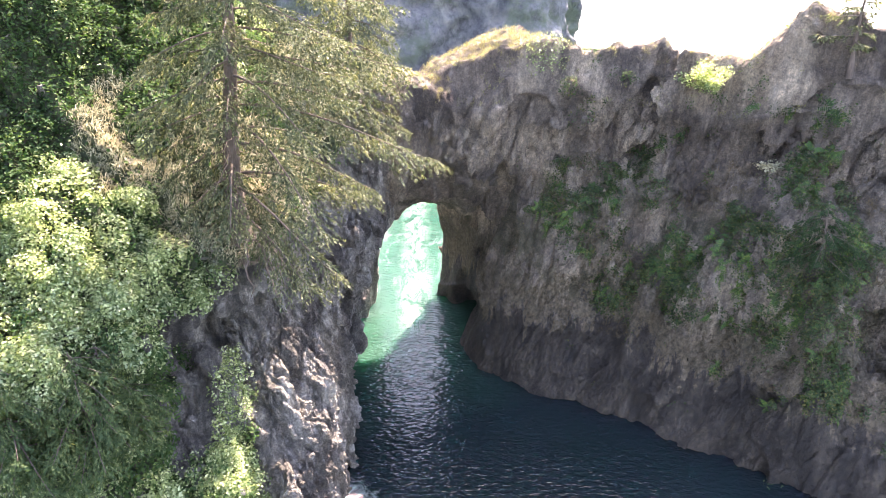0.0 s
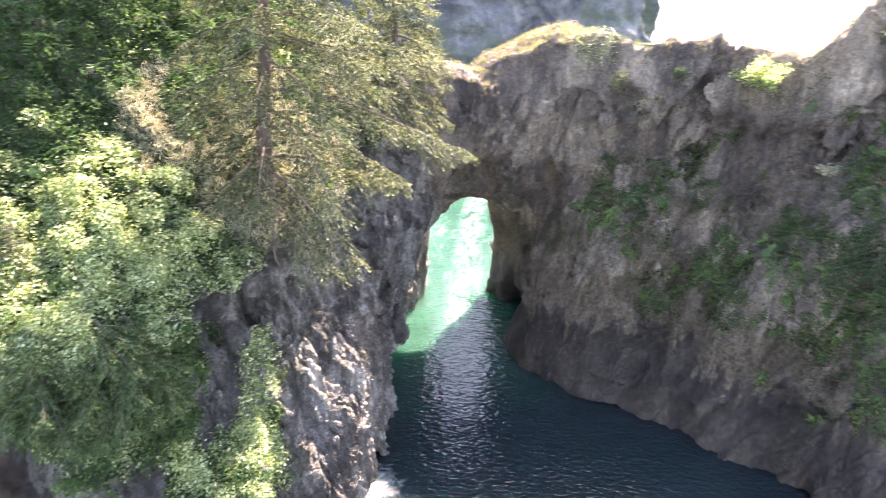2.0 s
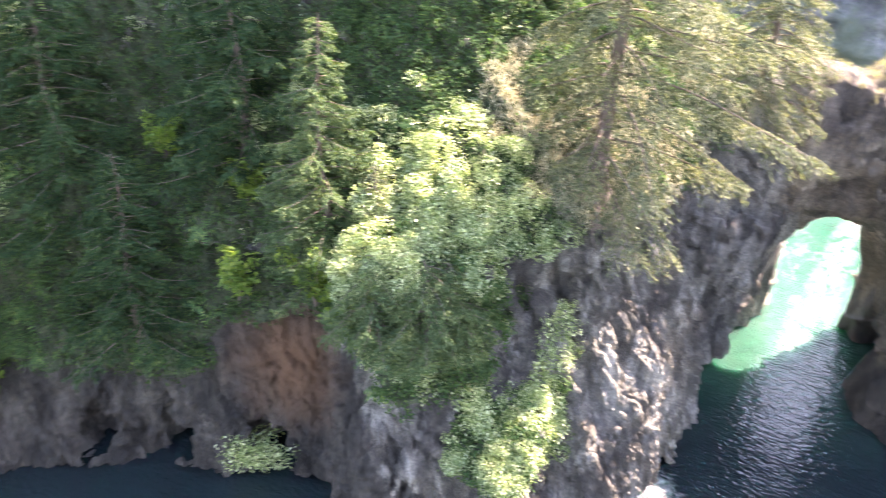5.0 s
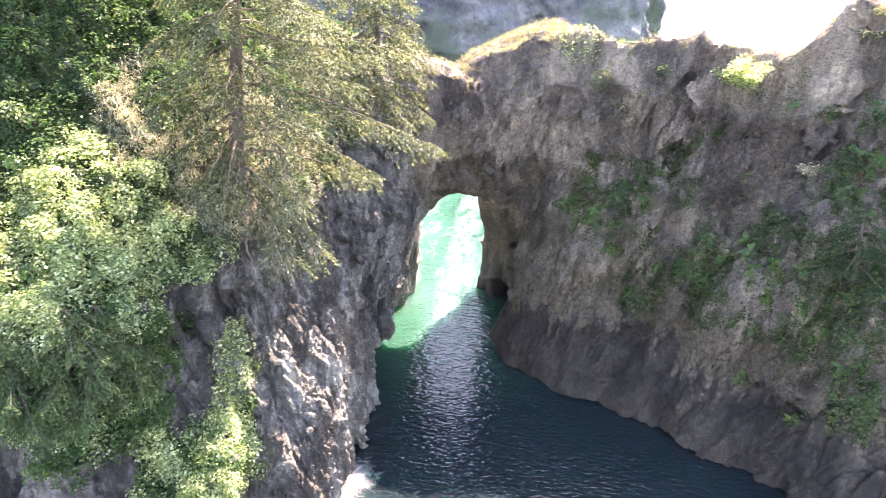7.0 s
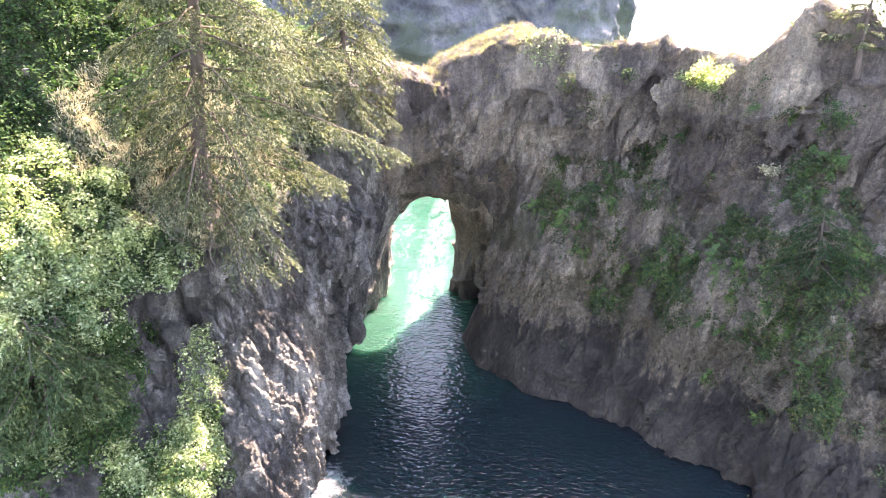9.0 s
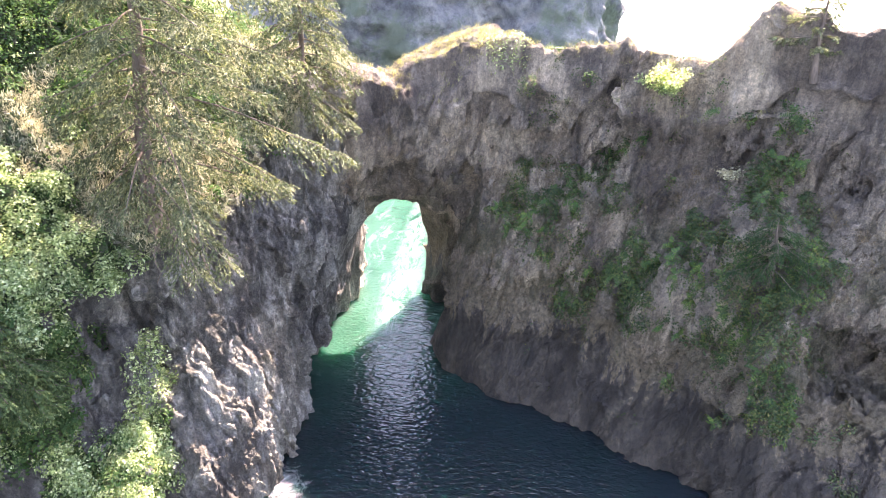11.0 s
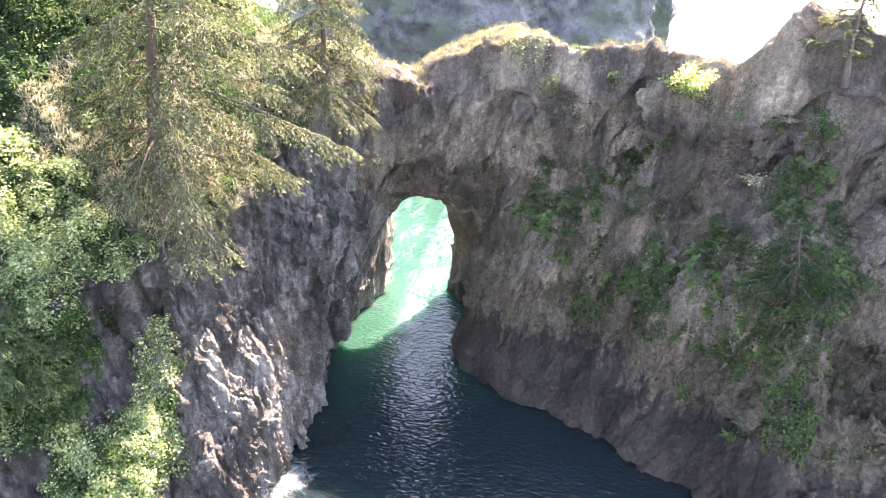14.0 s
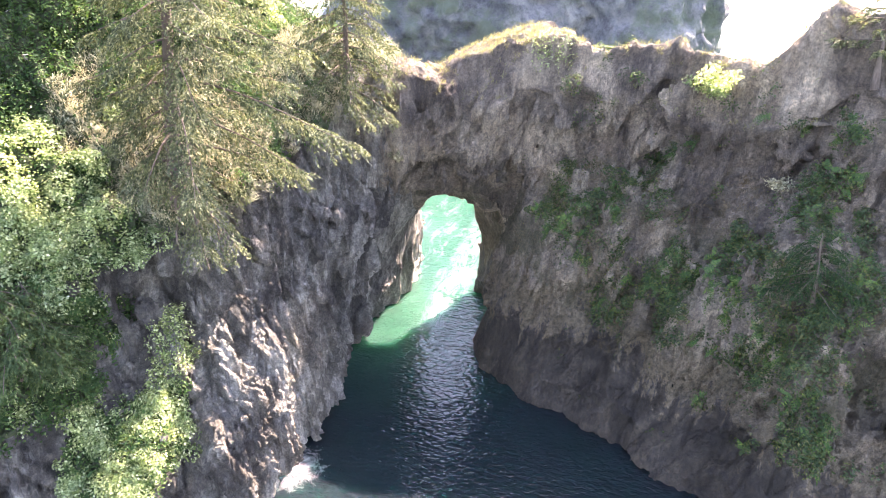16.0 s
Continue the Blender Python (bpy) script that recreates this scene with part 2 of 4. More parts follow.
def stack_material():
    """Far grey rock, mossy in patches."""
    m, nt, bsdf, _ = material("sea_stack_rock")
    slabs = tex_noise(nt, 0.16, 7, 0.65, (1, 1, 0.6), (10, 25, 0), 0.6)
    colour = ramp(nt, slabs, [(0.36, (0.07, 0.075, 0.085)), (0.5, (0.145, 0.145, 0.15)), (0.66, (0.26, 0.255, 0.24))])
    crumbs = tex_noise(nt, 0.9, 8, 0.75)
    colour = mix(nt, 0.8, colour, ramp(nt, crumbs, [(0.38, (0.45,) * 3), (0.5, (1, 1, 1)), (0.62, (1.5, 1.45, 1.35))]), "MULTIPLY")
    moss = ramp(nt, tex_noise(nt, 0.22, 8, 0.7), [(0.47, (0, 0, 0)), (0.57, (0.75,) * 3)])
    colour = mix(nt, moss, colour, (0.11, 0.135, 0.09))
    nt.links.new(colour, bsdf.inputs["Base Color"])
    bsdf.inputs["Roughness"].default_value = 0.9
    bumped(nt, bsdf, (slabs, 0.8, 1.5), (crumbs, 0.9, 0.6))
    return m


STACK_ROCK = stack_material()
# sunlight is put into the pale leaf tint, shade into the dark one
LEAF_BRIGHT = leaf_material("sunlit_salmonberry_leaves", (0.10, 0.155, 0.055), (0.36, 0.42, 0.215), (0.72, 0.73, 0.54), 0.3, 0.5, (1.65, 1.7, 1.15), 0.8)
LEAF_DARK = leaf_material("shaded_salal_leaves", (0.036, 0.076, 0.030), (0.064, 0.120, 0.048), (0.12, 0.17, 0.07), 0.5, 0.42, shiny=0.15)
LEAF_WALL = leaf_material("ledge_plant_leaves", (0.035, 0.065, 0.034), (0.075, 0.112, 0.056), (0.20, 0.19, 0.085), 0.55, 0.35, shiny=0.2)
LEAF_FERN = leaf_material("fern_fronds", (0.05, 0.11, 0.045), (0.09, 0.165, 0.06), (0.20, 0.26, 0.085), 0.5, 0.4, shiny=0.2)
LEAF_SAPLING = leaf_material("maple_leaves", (0.10, 0.17, 0.035), (0.19, 0.28, 0.06), (0.30, 0.36, 0.09), 0.35, 0.5, shiny=0.4)
# NEEDLE holds sunlight in its colour, NEEDLE_DARK the shade of the slope
NEEDLE = leaf_material("sunlit_spruce_needles", (0.046, 0.060, 0.034), (0.122, 0.138, 0.078), (0.32, 0.32, 0.195), 0.5, 0.33, (1.35, 1.4, 0.85), 0.25)
NEEDLE_DARK = leaf_material("shaded_conifer_needles", (0.016, 0.042, 0.02), (0.032, 0.068, 0.03), (0.085, 0.125, 0.045), 0.6, 0.3, shiny=0.12)
NEEDLE_YOUNG = leaf_material("hemlock_needles", (0.042, 0.078, 0.035), (0.085, 0.128, 0.058), (0.17, 0.21, 0.10), 0.55, 0.35, shiny=0.2)
DRY_GRASS = leaf_material("dry_grass", (0.27, 0.24, 0.16), (0.46, 0.42, 0.29), (0.66, 0.62, 0.47), 0.6, 0.35, (1.0, 1.05, 1.0))
CREST_DRY = leaf_material("crest_dry_grass", (0.17, 0.155, 0.075), (0.30, 0.275, 0.14), (0.46, 0.43, 0.25), 0.6, 0.35, (1.0, 1.05, 0.8))
WITHERED = leaf_material("withered_grass", (0.10, 0.075, 0.045), (0.17, 0.13, 0.08), (0.24, 0.19, 0.12), 0.7, 0.25, (1, 1, 1))
BARK = bark_material("spruce_bark", (0.055, 0.042, 0.033), (0.20, 0.15, 0.115))


def water_material():
    """Sea water: shade is put into the pool's dark colour, sunlight into the turquoise outside the arch; light spreads
    inside it.
    """
    m, nt, bsdf, _ = material("sea_water")
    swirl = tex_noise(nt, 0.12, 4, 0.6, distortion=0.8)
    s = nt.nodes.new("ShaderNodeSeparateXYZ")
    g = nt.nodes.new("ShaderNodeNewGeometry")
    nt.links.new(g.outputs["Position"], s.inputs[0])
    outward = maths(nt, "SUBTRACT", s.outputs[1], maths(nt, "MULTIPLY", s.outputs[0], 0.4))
    sunlit_part = maths(nt, "DIVIDE", maths(nt, "ADD", maths(nt, "SUBTRACT", outward, 25.6), maths(nt, "MULTIPLY", swirl, 3.0)), 9.0, True)
    # painted light: turquoise as in sun outward, dark as in shade in the pool
    sunlit_green = ramp(nt, swirl, [(0.35, (0.017, 0.062, 0.041)), (0.65, (0.031, 0.088, 0.062))])
    colour = mix(nt, ramp(nt, sunlit_part, [(0.0, (0, 0, 0)), (0.35, (0.38,) * 3), (0.7, (1, 1, 1))]), (0.0095, 0.0190, 0.0210), sunlit_green)
    # foam drifting in torn streaks out at sea
    foam_lines = tex_noise(nt, 0.42, 9, 0.72, (1.6, 0.5, 1), (0, 0, 14), 1.2)
    patches = tex_noise(nt, 0.09, 3, 0.5)
    outside = maths(nt, "DIVIDE", maths(nt, "SUBTRACT", s.outputs[1], 31.0), 9.0, True)
    foam = maths(nt, "MULTIPLY", ramp(nt, maths(nt, "ADD", maths(nt, "MULTIPLY", foam_lines, 0.7), maths(nt, "MULTIPLY", patches, 0.3)), [(0.52, (0, 0, 0)), (0.78, (0.42,) * 3)]), outside)
    # the backwash that trails in through the arch
    trail = tex_noise(nt, 0.9, 8, 0.75, (1.5, 0.45, 1), (0, 0, -6), 1.6)
    lane = maths(nt, "SUBTRACT", 1.0, maths(nt, "DIVIDE", maths(nt, "ABSOLUTE", maths(nt, "ADD", s.outputs[0], maths(nt, "SUBTRACT", 2.6, maths(nt, "MULTIPLY", swirl, 2.0)))), 1.1), True)
    trail = maths(nt, "MULTIPLY", maths(nt, "MULTIPLY", ramp(nt, trail, [(0.42, (0, 0, 0)), (0.74, (0.55,) * 3)]), lane), maths(nt, "DIVIDE", maths(nt, "SUBTRACT", s.outputs[1], 31.0), 2.5, True))
    foam = maths(nt, "MAXIMUM", foam, trail)
    # surf where the swell breaks on the foot of the sunlit rock
    surf_at = nt.nodes.new("ShaderNodeVectorMath")
    surf_at.operation, surf_at.inputs[1].default_value = "DISTANCE", (-3.5, 20.2, 0)
    nt.links.new(g.outputs["Position"], surf_at.inputs[0])
    surf = maths(nt, "SUBTRACT", 1.0, maths(nt, "DIVIDE", surf_at.outputs["Value"], 2.1), True)
    surf = ramp(nt, maths(nt, "ADD", maths(nt, "MULTIPLY", surf, 0.42), maths(nt, "MULTIPLY", tex_noise(nt, 1.5, 9, 0.75, distortion=0.9), 0.75)), [(0.56, (0, 0, 0)), (0.78, (0.45,) * 3)])
    surf = maths(nt, "MULTIPLY", surf, maths(nt, "LESS_THAN", surf_at.outputs["Value"], 2.1))
    foam = maths(nt, "MAXIMUM", foam, surf)
    colour = mix(nt, maths(nt, "MULTIPLY", foam, 0.8), colour, (0.72, 0.8, 0.78))
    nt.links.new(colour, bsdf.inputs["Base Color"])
    bsdf.inputs["IOR"].default_value = 1.33
    nt.links.new(maths(nt, "SUBTRACT", 1.0, foam, True), bsdf.inputs["Subsurface Weight"])
    bsdf.inputs["Subsurface Radius"].default_value = (0.35, 1.0, 0.7)
    bsdf.inputs["Subsurface Scale"].default_value = 4.5
    nt.links.new(ramp(nt, foam, [(0, (0.025,) * 3), (1, (0.7,) * 3)]), bsdf.inputs["Roughness"])
    swell = tex_noise(nt, 0.8, 2, 0.5, (1.0, 1.4, 1), (0, 0, -15))
    ripple = tex_noise(nt, 4.8, 1.0, 0.5, (0.7, 1.25, 1), (0, 0, 8), 0.4)
    bumped(nt, bsdf, (swell, 0.35, 0.12), (ripple, 1.0, 0.044))
    return m


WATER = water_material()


def soil_material():
    """Dark, rooty soil under the growth."""
    m, nt, bsdf, _ = material("rooty_soil")
    n = tex_noise(nt, 3.0, 8, 0.7)
    nt.links.new(ramp(nt, n, [(0.35, (0.020, 0.032, 0.012)), (0.55, (0.045, 0.060, 0.024)), (0.72, (0.10, 0.09, 0.05))]), bsdf.inputs["Base Color"])
    bsdf.inputs["Roughness"].default_value = 0.95
    bumped(nt, bsdf, (n, 1.0, 0.2))
    return m


SOIL = soil_material()

# ---- the land: plan outlines at rising levels, joined into one solid ----
HEAD_LEVELS = (-2.0, 0.0, 2.5, 5.0, 7.5, 9.0, 10.0, 12.5, 15.0, 18.0, 24.0)
HEAD_FOOT = [(-30, 46), (-4.4, 38), (-3.7, 35), (-4.7, 30.5), (-4.0, 28), (-3.6, 24.5), (-3.6, 21.8), (-3.9, 20.4), (-5.3, 17.6), (-7.5, 14.8), (-9.5, 12.6), (-13, 14.2), (-16, 12.0), (-19, 10.5), (-23, 7), (-30, 1)]
HEAD_2 = [(-30, 46), (-4.2, 38), (-3.6, 35), (-4.2, 30.3), (-3.9, 28), (-3.8, 24.3), (-4.0, 22.0), (-5.3, 20.2), (-6.1, 17.6), (-7.4, 15.0), (-9.4, 12.9), (-13, 14.5), (-16, 12.8), (-19, 11.3), (-23, 7.8), (-30, 1.8)]
HEAD_5 = [(-30, 46), (-3.8, 37), (-3.0, 34.5), (-3.6, 30), (-3.6, 28), (-4.0, 24), (-4.5, 21.9), (-5.9, 20.2), (-7.1, 18.3), (-7.8, 15.4), (-9.4, 13.2), (-13, 14.8), (-16, 13.5), (-19, 12), (-23, 8.6), (-30, 2.5)]
HEAD_7 = [(-30, 46), (-3.5, 36), (-2.2, 33.5), (-2.4, 30), (-2.6, 28.3), (-3.7, 24.8), (-4.8, 21.2), (-5.8, 19.9), (-7.3, 18.6), (-8.5, 15.7), (-10.2, 14), (-13.5, 15.4), (-16.5, 14.6), (-19.5, 13.5), (-23.2, 9.6), (-30, 3.2)]
HEAD_9 = [(-30, 46), (-3.5, 35.4), (-2.1, 33.2), (-2.0, 30.1), (-2.0, 28.2), (-3.7, 25.6), (-4.9, 21.3), (-5.6, 19.1), (-7.1, 18.1), (-8.5, 15.3), (-10.3, 13.9), (-13.6, 15.3), (-16.6, 14.7), (-19.6, 13.7), (-23.3, 9.9), (-30, 3.5)]
HEAD_10 = [(-30, 46), (-3.5, 35), (-2.0, 33), (-1.8, 30.2), (-1.8, 28.3), (-3.3, 26.4), (-4.7, 21.6), (-5.2, 18.7), (-7.4, 17.8), (-9.3, 16.2), (-11, 15.2), (-14, 16.3), (-17, 15.8), (-20, 15), (-23.5, 10.8), (-30, 4)]
HEAD_12 = [(-30, 46), (-4.4, 34.5), (-3.1, 32), (-2.7, 30.5), (-2.3, 28.5), (-3.3, 27.2), (-4.6, 23.7), (-6.6, 21.2), (-8.4, 19.6), (-9.8, 18.4), (-11.5, 17.3), (-14.2, 17.3), (-17.5, 17), (-20.5, 16.5), (-24, 12), (-30, 4.8)]
HEAD_15 = [(-30, 44), (-11, 35), (-9.0, 32), (-7.8, 30), (-7.2, 28), (-7.2, 26), (-8.2, 24.2), (-9.2, 22.6), (-10.0, 21.3), (-11.0, 20.2), (-12.4, 19.2), (-14.6, 18.6), (-18, 18.5), (-21, 18), (-24.5, 13.2), (-30, 5.6)]
HEAD_18 = [(-30, 42), (-14, 35), (-12, 32), (-10.8, 30), (-10.2, 28), (-10, 26), (-10, 24), (-10.9, 23.6), (-11.8, 22.6), (-12.8, 21.6), (-13.9, 20.5), (-15.5, 20), (-18.5, 20), (-21.5, 19.6), (-25, 15), (-30, 7)]
HEAD_24 = [(-30, 40), (-20, 34), (-18.5, 32), (-18, 30), (-17.5, 28.5), (-17, 27), (-16.6, 26), (-16.4, 25.2), (-16.5, 24.6), (-17, 24.2), (-17.8, 24), (-19, 24), (-20.5, 24), (-22.5, 24), (-26, 19), (-30, 11)]
HEAD = [HEAD_FOOT, HEAD_FOOT, HEAD_2, HEAD_5, HEAD_7, HEAD_9, HEAD_10, HEAD_12, HEAD_15, HEAD_18, HEAD_24]

WALL_LEVELS = (-2.0, 0.0, 3.0, 6.0, 8.0, 10.0, 12.7, 20.0)
WALL_FOOT = [(1.2, 38.6), (-0.1, 36), (1.5, 33.5), (1.1, 31), (1.8, 28.7), (3.4, 27.1), (5.4, 26.1), (7.3, 24.9), (8.7, 23.5), (10.5, 22.5), (13, 20.6), (17, 18.5), (26, 17), (26, 36), (12, 35), (5, 36)]
WALL_3 = [(1.2, 38), (0.0, 36), (1.3, 34.6), (2.0, 31.4), (2.2, 29.2), (4, 27.6), (6, 27.0), (8, 26.0), (9.2, 25), (10.8, 24), (13, 21.8), (16, 21.5), (26, 18), (26, 36), (12, 34.5), (5, 35.5)]
WALL_6 = [(1.2, 37), (-0.3, 35), (1.0, 34.2), (2.4, 32.2), (3.0, 29.8), (4, 28.2), (6, 27.6), (7.6, 27.1), (9.6, 25.9), (11.4, 24.2), (13.2, 22.2), (16.5, 23.6), (26, 20), (26, 36), (12, 34), (5, 35)]
WALL_8 = [(1.2, 36.5), (-0.8, 34), (-0.2, 33.0), (1.3, 31.9), (2.9, 30.3), (4, 29), (5.8, 28.6), (8, 28), (10, 27), (11.8, 25.7), (13.6, 23.6), (17, 24), (26, 21), (26, 36), (12, 33.5), (5, 34.5)]
WALL_10 = [(1.2, 36), (-1.2, 33), (-0.9, 31.6), (0.8, 30.8), (2.5, 30.5), (4, 30.1), (6, 29.9), (8, 29.8), (10, 28.2), (12, 26.9), (14, 26.3), (17.5, 25.4), (26, 23), (26, 35), (12, 33), (5, 34)]
WALL_12 = [(1.2, 35), (-1.0, 32.4), (-0.6, 30.2), (0.8, 29.4), (2.6, 29.2), (4.3, 29.3), (6.2, 29.6), (8, 29.2), (10, 28), (12, 26.8), (14, 26.2), (17.5, 25), (26, 23.5), (26, 34), (12, 32.5), (5, 33)]
WALL_20 = [(1.8, 33), (0.6, 32), (0.8, 31), (1.2, 30.2), (2.7, 29.9), (4.3, 30), (6.2, 30.2), (8, 29.8), (10, 28.7), (12, 27.6), (14, 27.0), (17.5, 26), (26, 24.5), (26, 33), (12, 31.5), (5, 32)]
WALL = [WALL_FOOT, WALL_FOOT, WALL_3, WALL_6, WALL_8, WALL_10, WALL_12, WALL_20]
# height of the crest along the wall
CREST_X = (-3, -1, 0.0, 0.6, 1.1, 2.5, 3.8, 4.7, 5.4, 6.0, 7.2, 8.7, 9.5, 10.6, 11.5, 12.3, 13.0, 13.8, 15.5, 18, 26)
CREST_Z = (13.05, 13.05, 13.05, 13.4, 13.65, 14.15, 14.15, 13.95, 13.8, 13.85, 14.15, 14.05, 13.8, 13.65, 14.05, 15.1, 15.75, 15.85, 15.2, 15.2, 16)
# line of the front edge of the crest, behind which the top falls away
BROW_X, BROW_Y = (5, 6.2, 8, 10, 12, 14, 17.5, 26), (30.6, 29.9, 29.5, 28.3, 27.1, 26.5, 25.4, 24)


def outline_at(levels, outlines, z):
    k = int(np.clip(np.searchsorted(levels, z) - 1, 0, len(levels) - 2))
    f = np.clip((z - levels[k]) / (levels[k + 1] - levels[k]), 0, 1)
    return (1 - f) * np.array(outlines[k], dtype=float) + f * np.array(outlines[k + 1], dtype=float)


def flat_distance(X, Y, poly):
    """Signed distance in plan to a closed outline (inside: minus)."""
    best = np.full(X.shape, 1e9, dtype=np.float32)
    inside = np.zeros(X.shape, dtype=bool)
    for (ax, ay), (bx, by) in zip(poly, np.roll(poly, -1, axis=0)):
        ex, ey = bx - ax, by - ay
        t = np.clip(((X - ax) * ex + (Y - ay) * ey) / (ex * ex + ey * ey + 1e-9), 0, 1)
        best = np.minimum(best, (X - ax - t * ex) ** 2 + (Y - ay - t * ey) ** 2)
        if abs(ey) > 1e-9:
            inside ^= ((ay > Y) != (by > Y)) & (X < ex * (Y - ay) / ey + ax)
    best = np.sqrt(best)
    return np.where(inside, -best, best)


def soft_min(a, b, k):
    h = np.clip(0.5 + 0.5 * (b - a) / k, 0, 1)
    return b + (a - b) * h - k * h * (1 - h)


LOW, HIGH = np.array([-28.0, 3.0, -1.0]), np.array([20.0, 40.0, 20.5])
COARSE, FINE = 0.5, 0.125


def land_field():
    xs, ys, zs = (np.arange(LOW[i], HIGH[i] + 1e-6, COARSE) for i in range(3))
    X, Y = np.meshgrid(xs, ys, indexing="ij")
    field = np.empty((len(xs), len(ys), len(zs)), dtype=np.float32)
    crest = np.interp(X, CREST_X, CREST_Z)
    back = np.clip(Y - np.interp(X, BROW_X, BROW_Y) - 0.2, 0, 6) * np.clip((X - 4.5) / 1.5, 0, 1)
    for k, z in enumerate(zs):
        head = flat_distance(X, Y, outline_at(HEAD_LEVELS, HEAD, z))
        wall = flat_distance(X, Y, outline_at(WALL_LEVELS, WALL, z))
        wall = np.maximum(wall, (z - crest + 0.75 * back) * 0.8)
        d = soft_min(head, wall, 0.5)
        for (x0, y0, z0), (x1, y1, z1), rh, rv in BRIDGE:
            ex, ey = x1 - x0, y1 - y0
            t = np.clip(((X - x0) * ex + (Y - y0) * ey) / (ex * ex + ey * ey), 0, 1)
            flat = np.hypot(X - x0 - t * ex, Y - y0 - t * ey) / rh
            d = soft_min(d, ((flat ** 4 + ((z - z0 - t * (z1 - z0)) / rv) ** 4) ** 0.25 - 1) * min(rh, rv), 0.4)
        for (x0, y0, z0), (rx, ry, rz) in HOLLOWS:
            e = (np.sqrt(((X - x0) / rx) ** 2 + ((Y - y0) / ry) ** 2 + ((z - z0) / rz) ** 2) - 1) * min(rx, ry, rz)
            d = -soft_min(-d, e, 0.3)
        for (x0, y0), (x1, y1), r, top, fall, tip in FINS:
            ex, ey = x1 - x0, y1 - y0
            t = np.clip(((X - x0) * ex + (Y - y0) * ey) / (ex * ex + ey * ey), 0, 1)
            side = np.hypot(X - x0 - t * ex, Y - y0 - t * ey) - r * (1.1 - 0.25 * max(z, 0) / top)
            d = soft_min(d, np.maximum(side, (z - top + fall * (y0 - Y) + tip * (X - x0)) * 0.6), 0.15)
        field[:, :, k] = d
    return field


# the bridge: two ribs of rock between headland and wall; hollows: caves and scoops
BRIDGE = [((-4.8, 29.0, 11.15), (1.5, 30.3, 11.1), 1.5, 1.95), ((-4.5, 30.6, 9.6), (1.5, 31.6, 9.6), 1.5, 2.1), ((-5.0, 32.5, 4.2), (-1.2, 32.6, 8.85), 1.5, 1.7), ((-1.2, 32.6, 8.95), (1.8, 33.2, 7.9), 1.5, 2.1)]
# fins of rock stepping down into the bay: back and front of each in plan, half width, height at the back, its fall to the front and to the side
FINS = [((-4.5, 20.4), (-4.6, 18.4), 0.9, 5.6, 1.0, 0.5), ((-5.3, 20.3), (-5.4, 18.6), 0.65, 6.9, 1.1, 0.2), ((-6.8, 17.2), (-6.3, 15.4), 0.8, 5.2, 0.9, 0.4)]
HOLLOWS = [((-6.75, 18.7, 6.0), (1.0, 1.0, 2.0)), ((8.4, 29.3, 9.9), (1.2, 0.6, 1.6)), ((16.2, 22.6, 4.8), (2.2, 2.4, 1.5)), ((-15.0, 15.4, 0.6), (1.3, 2.6, 1.5)),
           ((-18.2, 12.4, 0.6), (0.8, 2.4, 1.7)), ((-20.6, 11.4, 0.9), (1.1, 2.4, 1.6)), ((1.6, 33.6, 0.2), (1.0, 2.2, 1.5)), ((-5.6, 20.2, 0.2), (0.9, 1.6, 0.9))]


def refine(field, n):
    """Trilinear refinement, n steps to each old one."""
    for axis in range(3):
        a = np.moveaxis(field, axis, 0)
        out = np.empty(((a.shape[0] - 1) * n + 1, *a.shape[1:]), dtype=np.float32)
        for j in range(n):
            out[j:-1:n] = a[:-1] * (1 - j / n) + a[1:] * (j / n)
        out[-1] = a[-1]
        field = np.moveaxis(out, 0, axis)
    return np.ascontiguousarray(field)


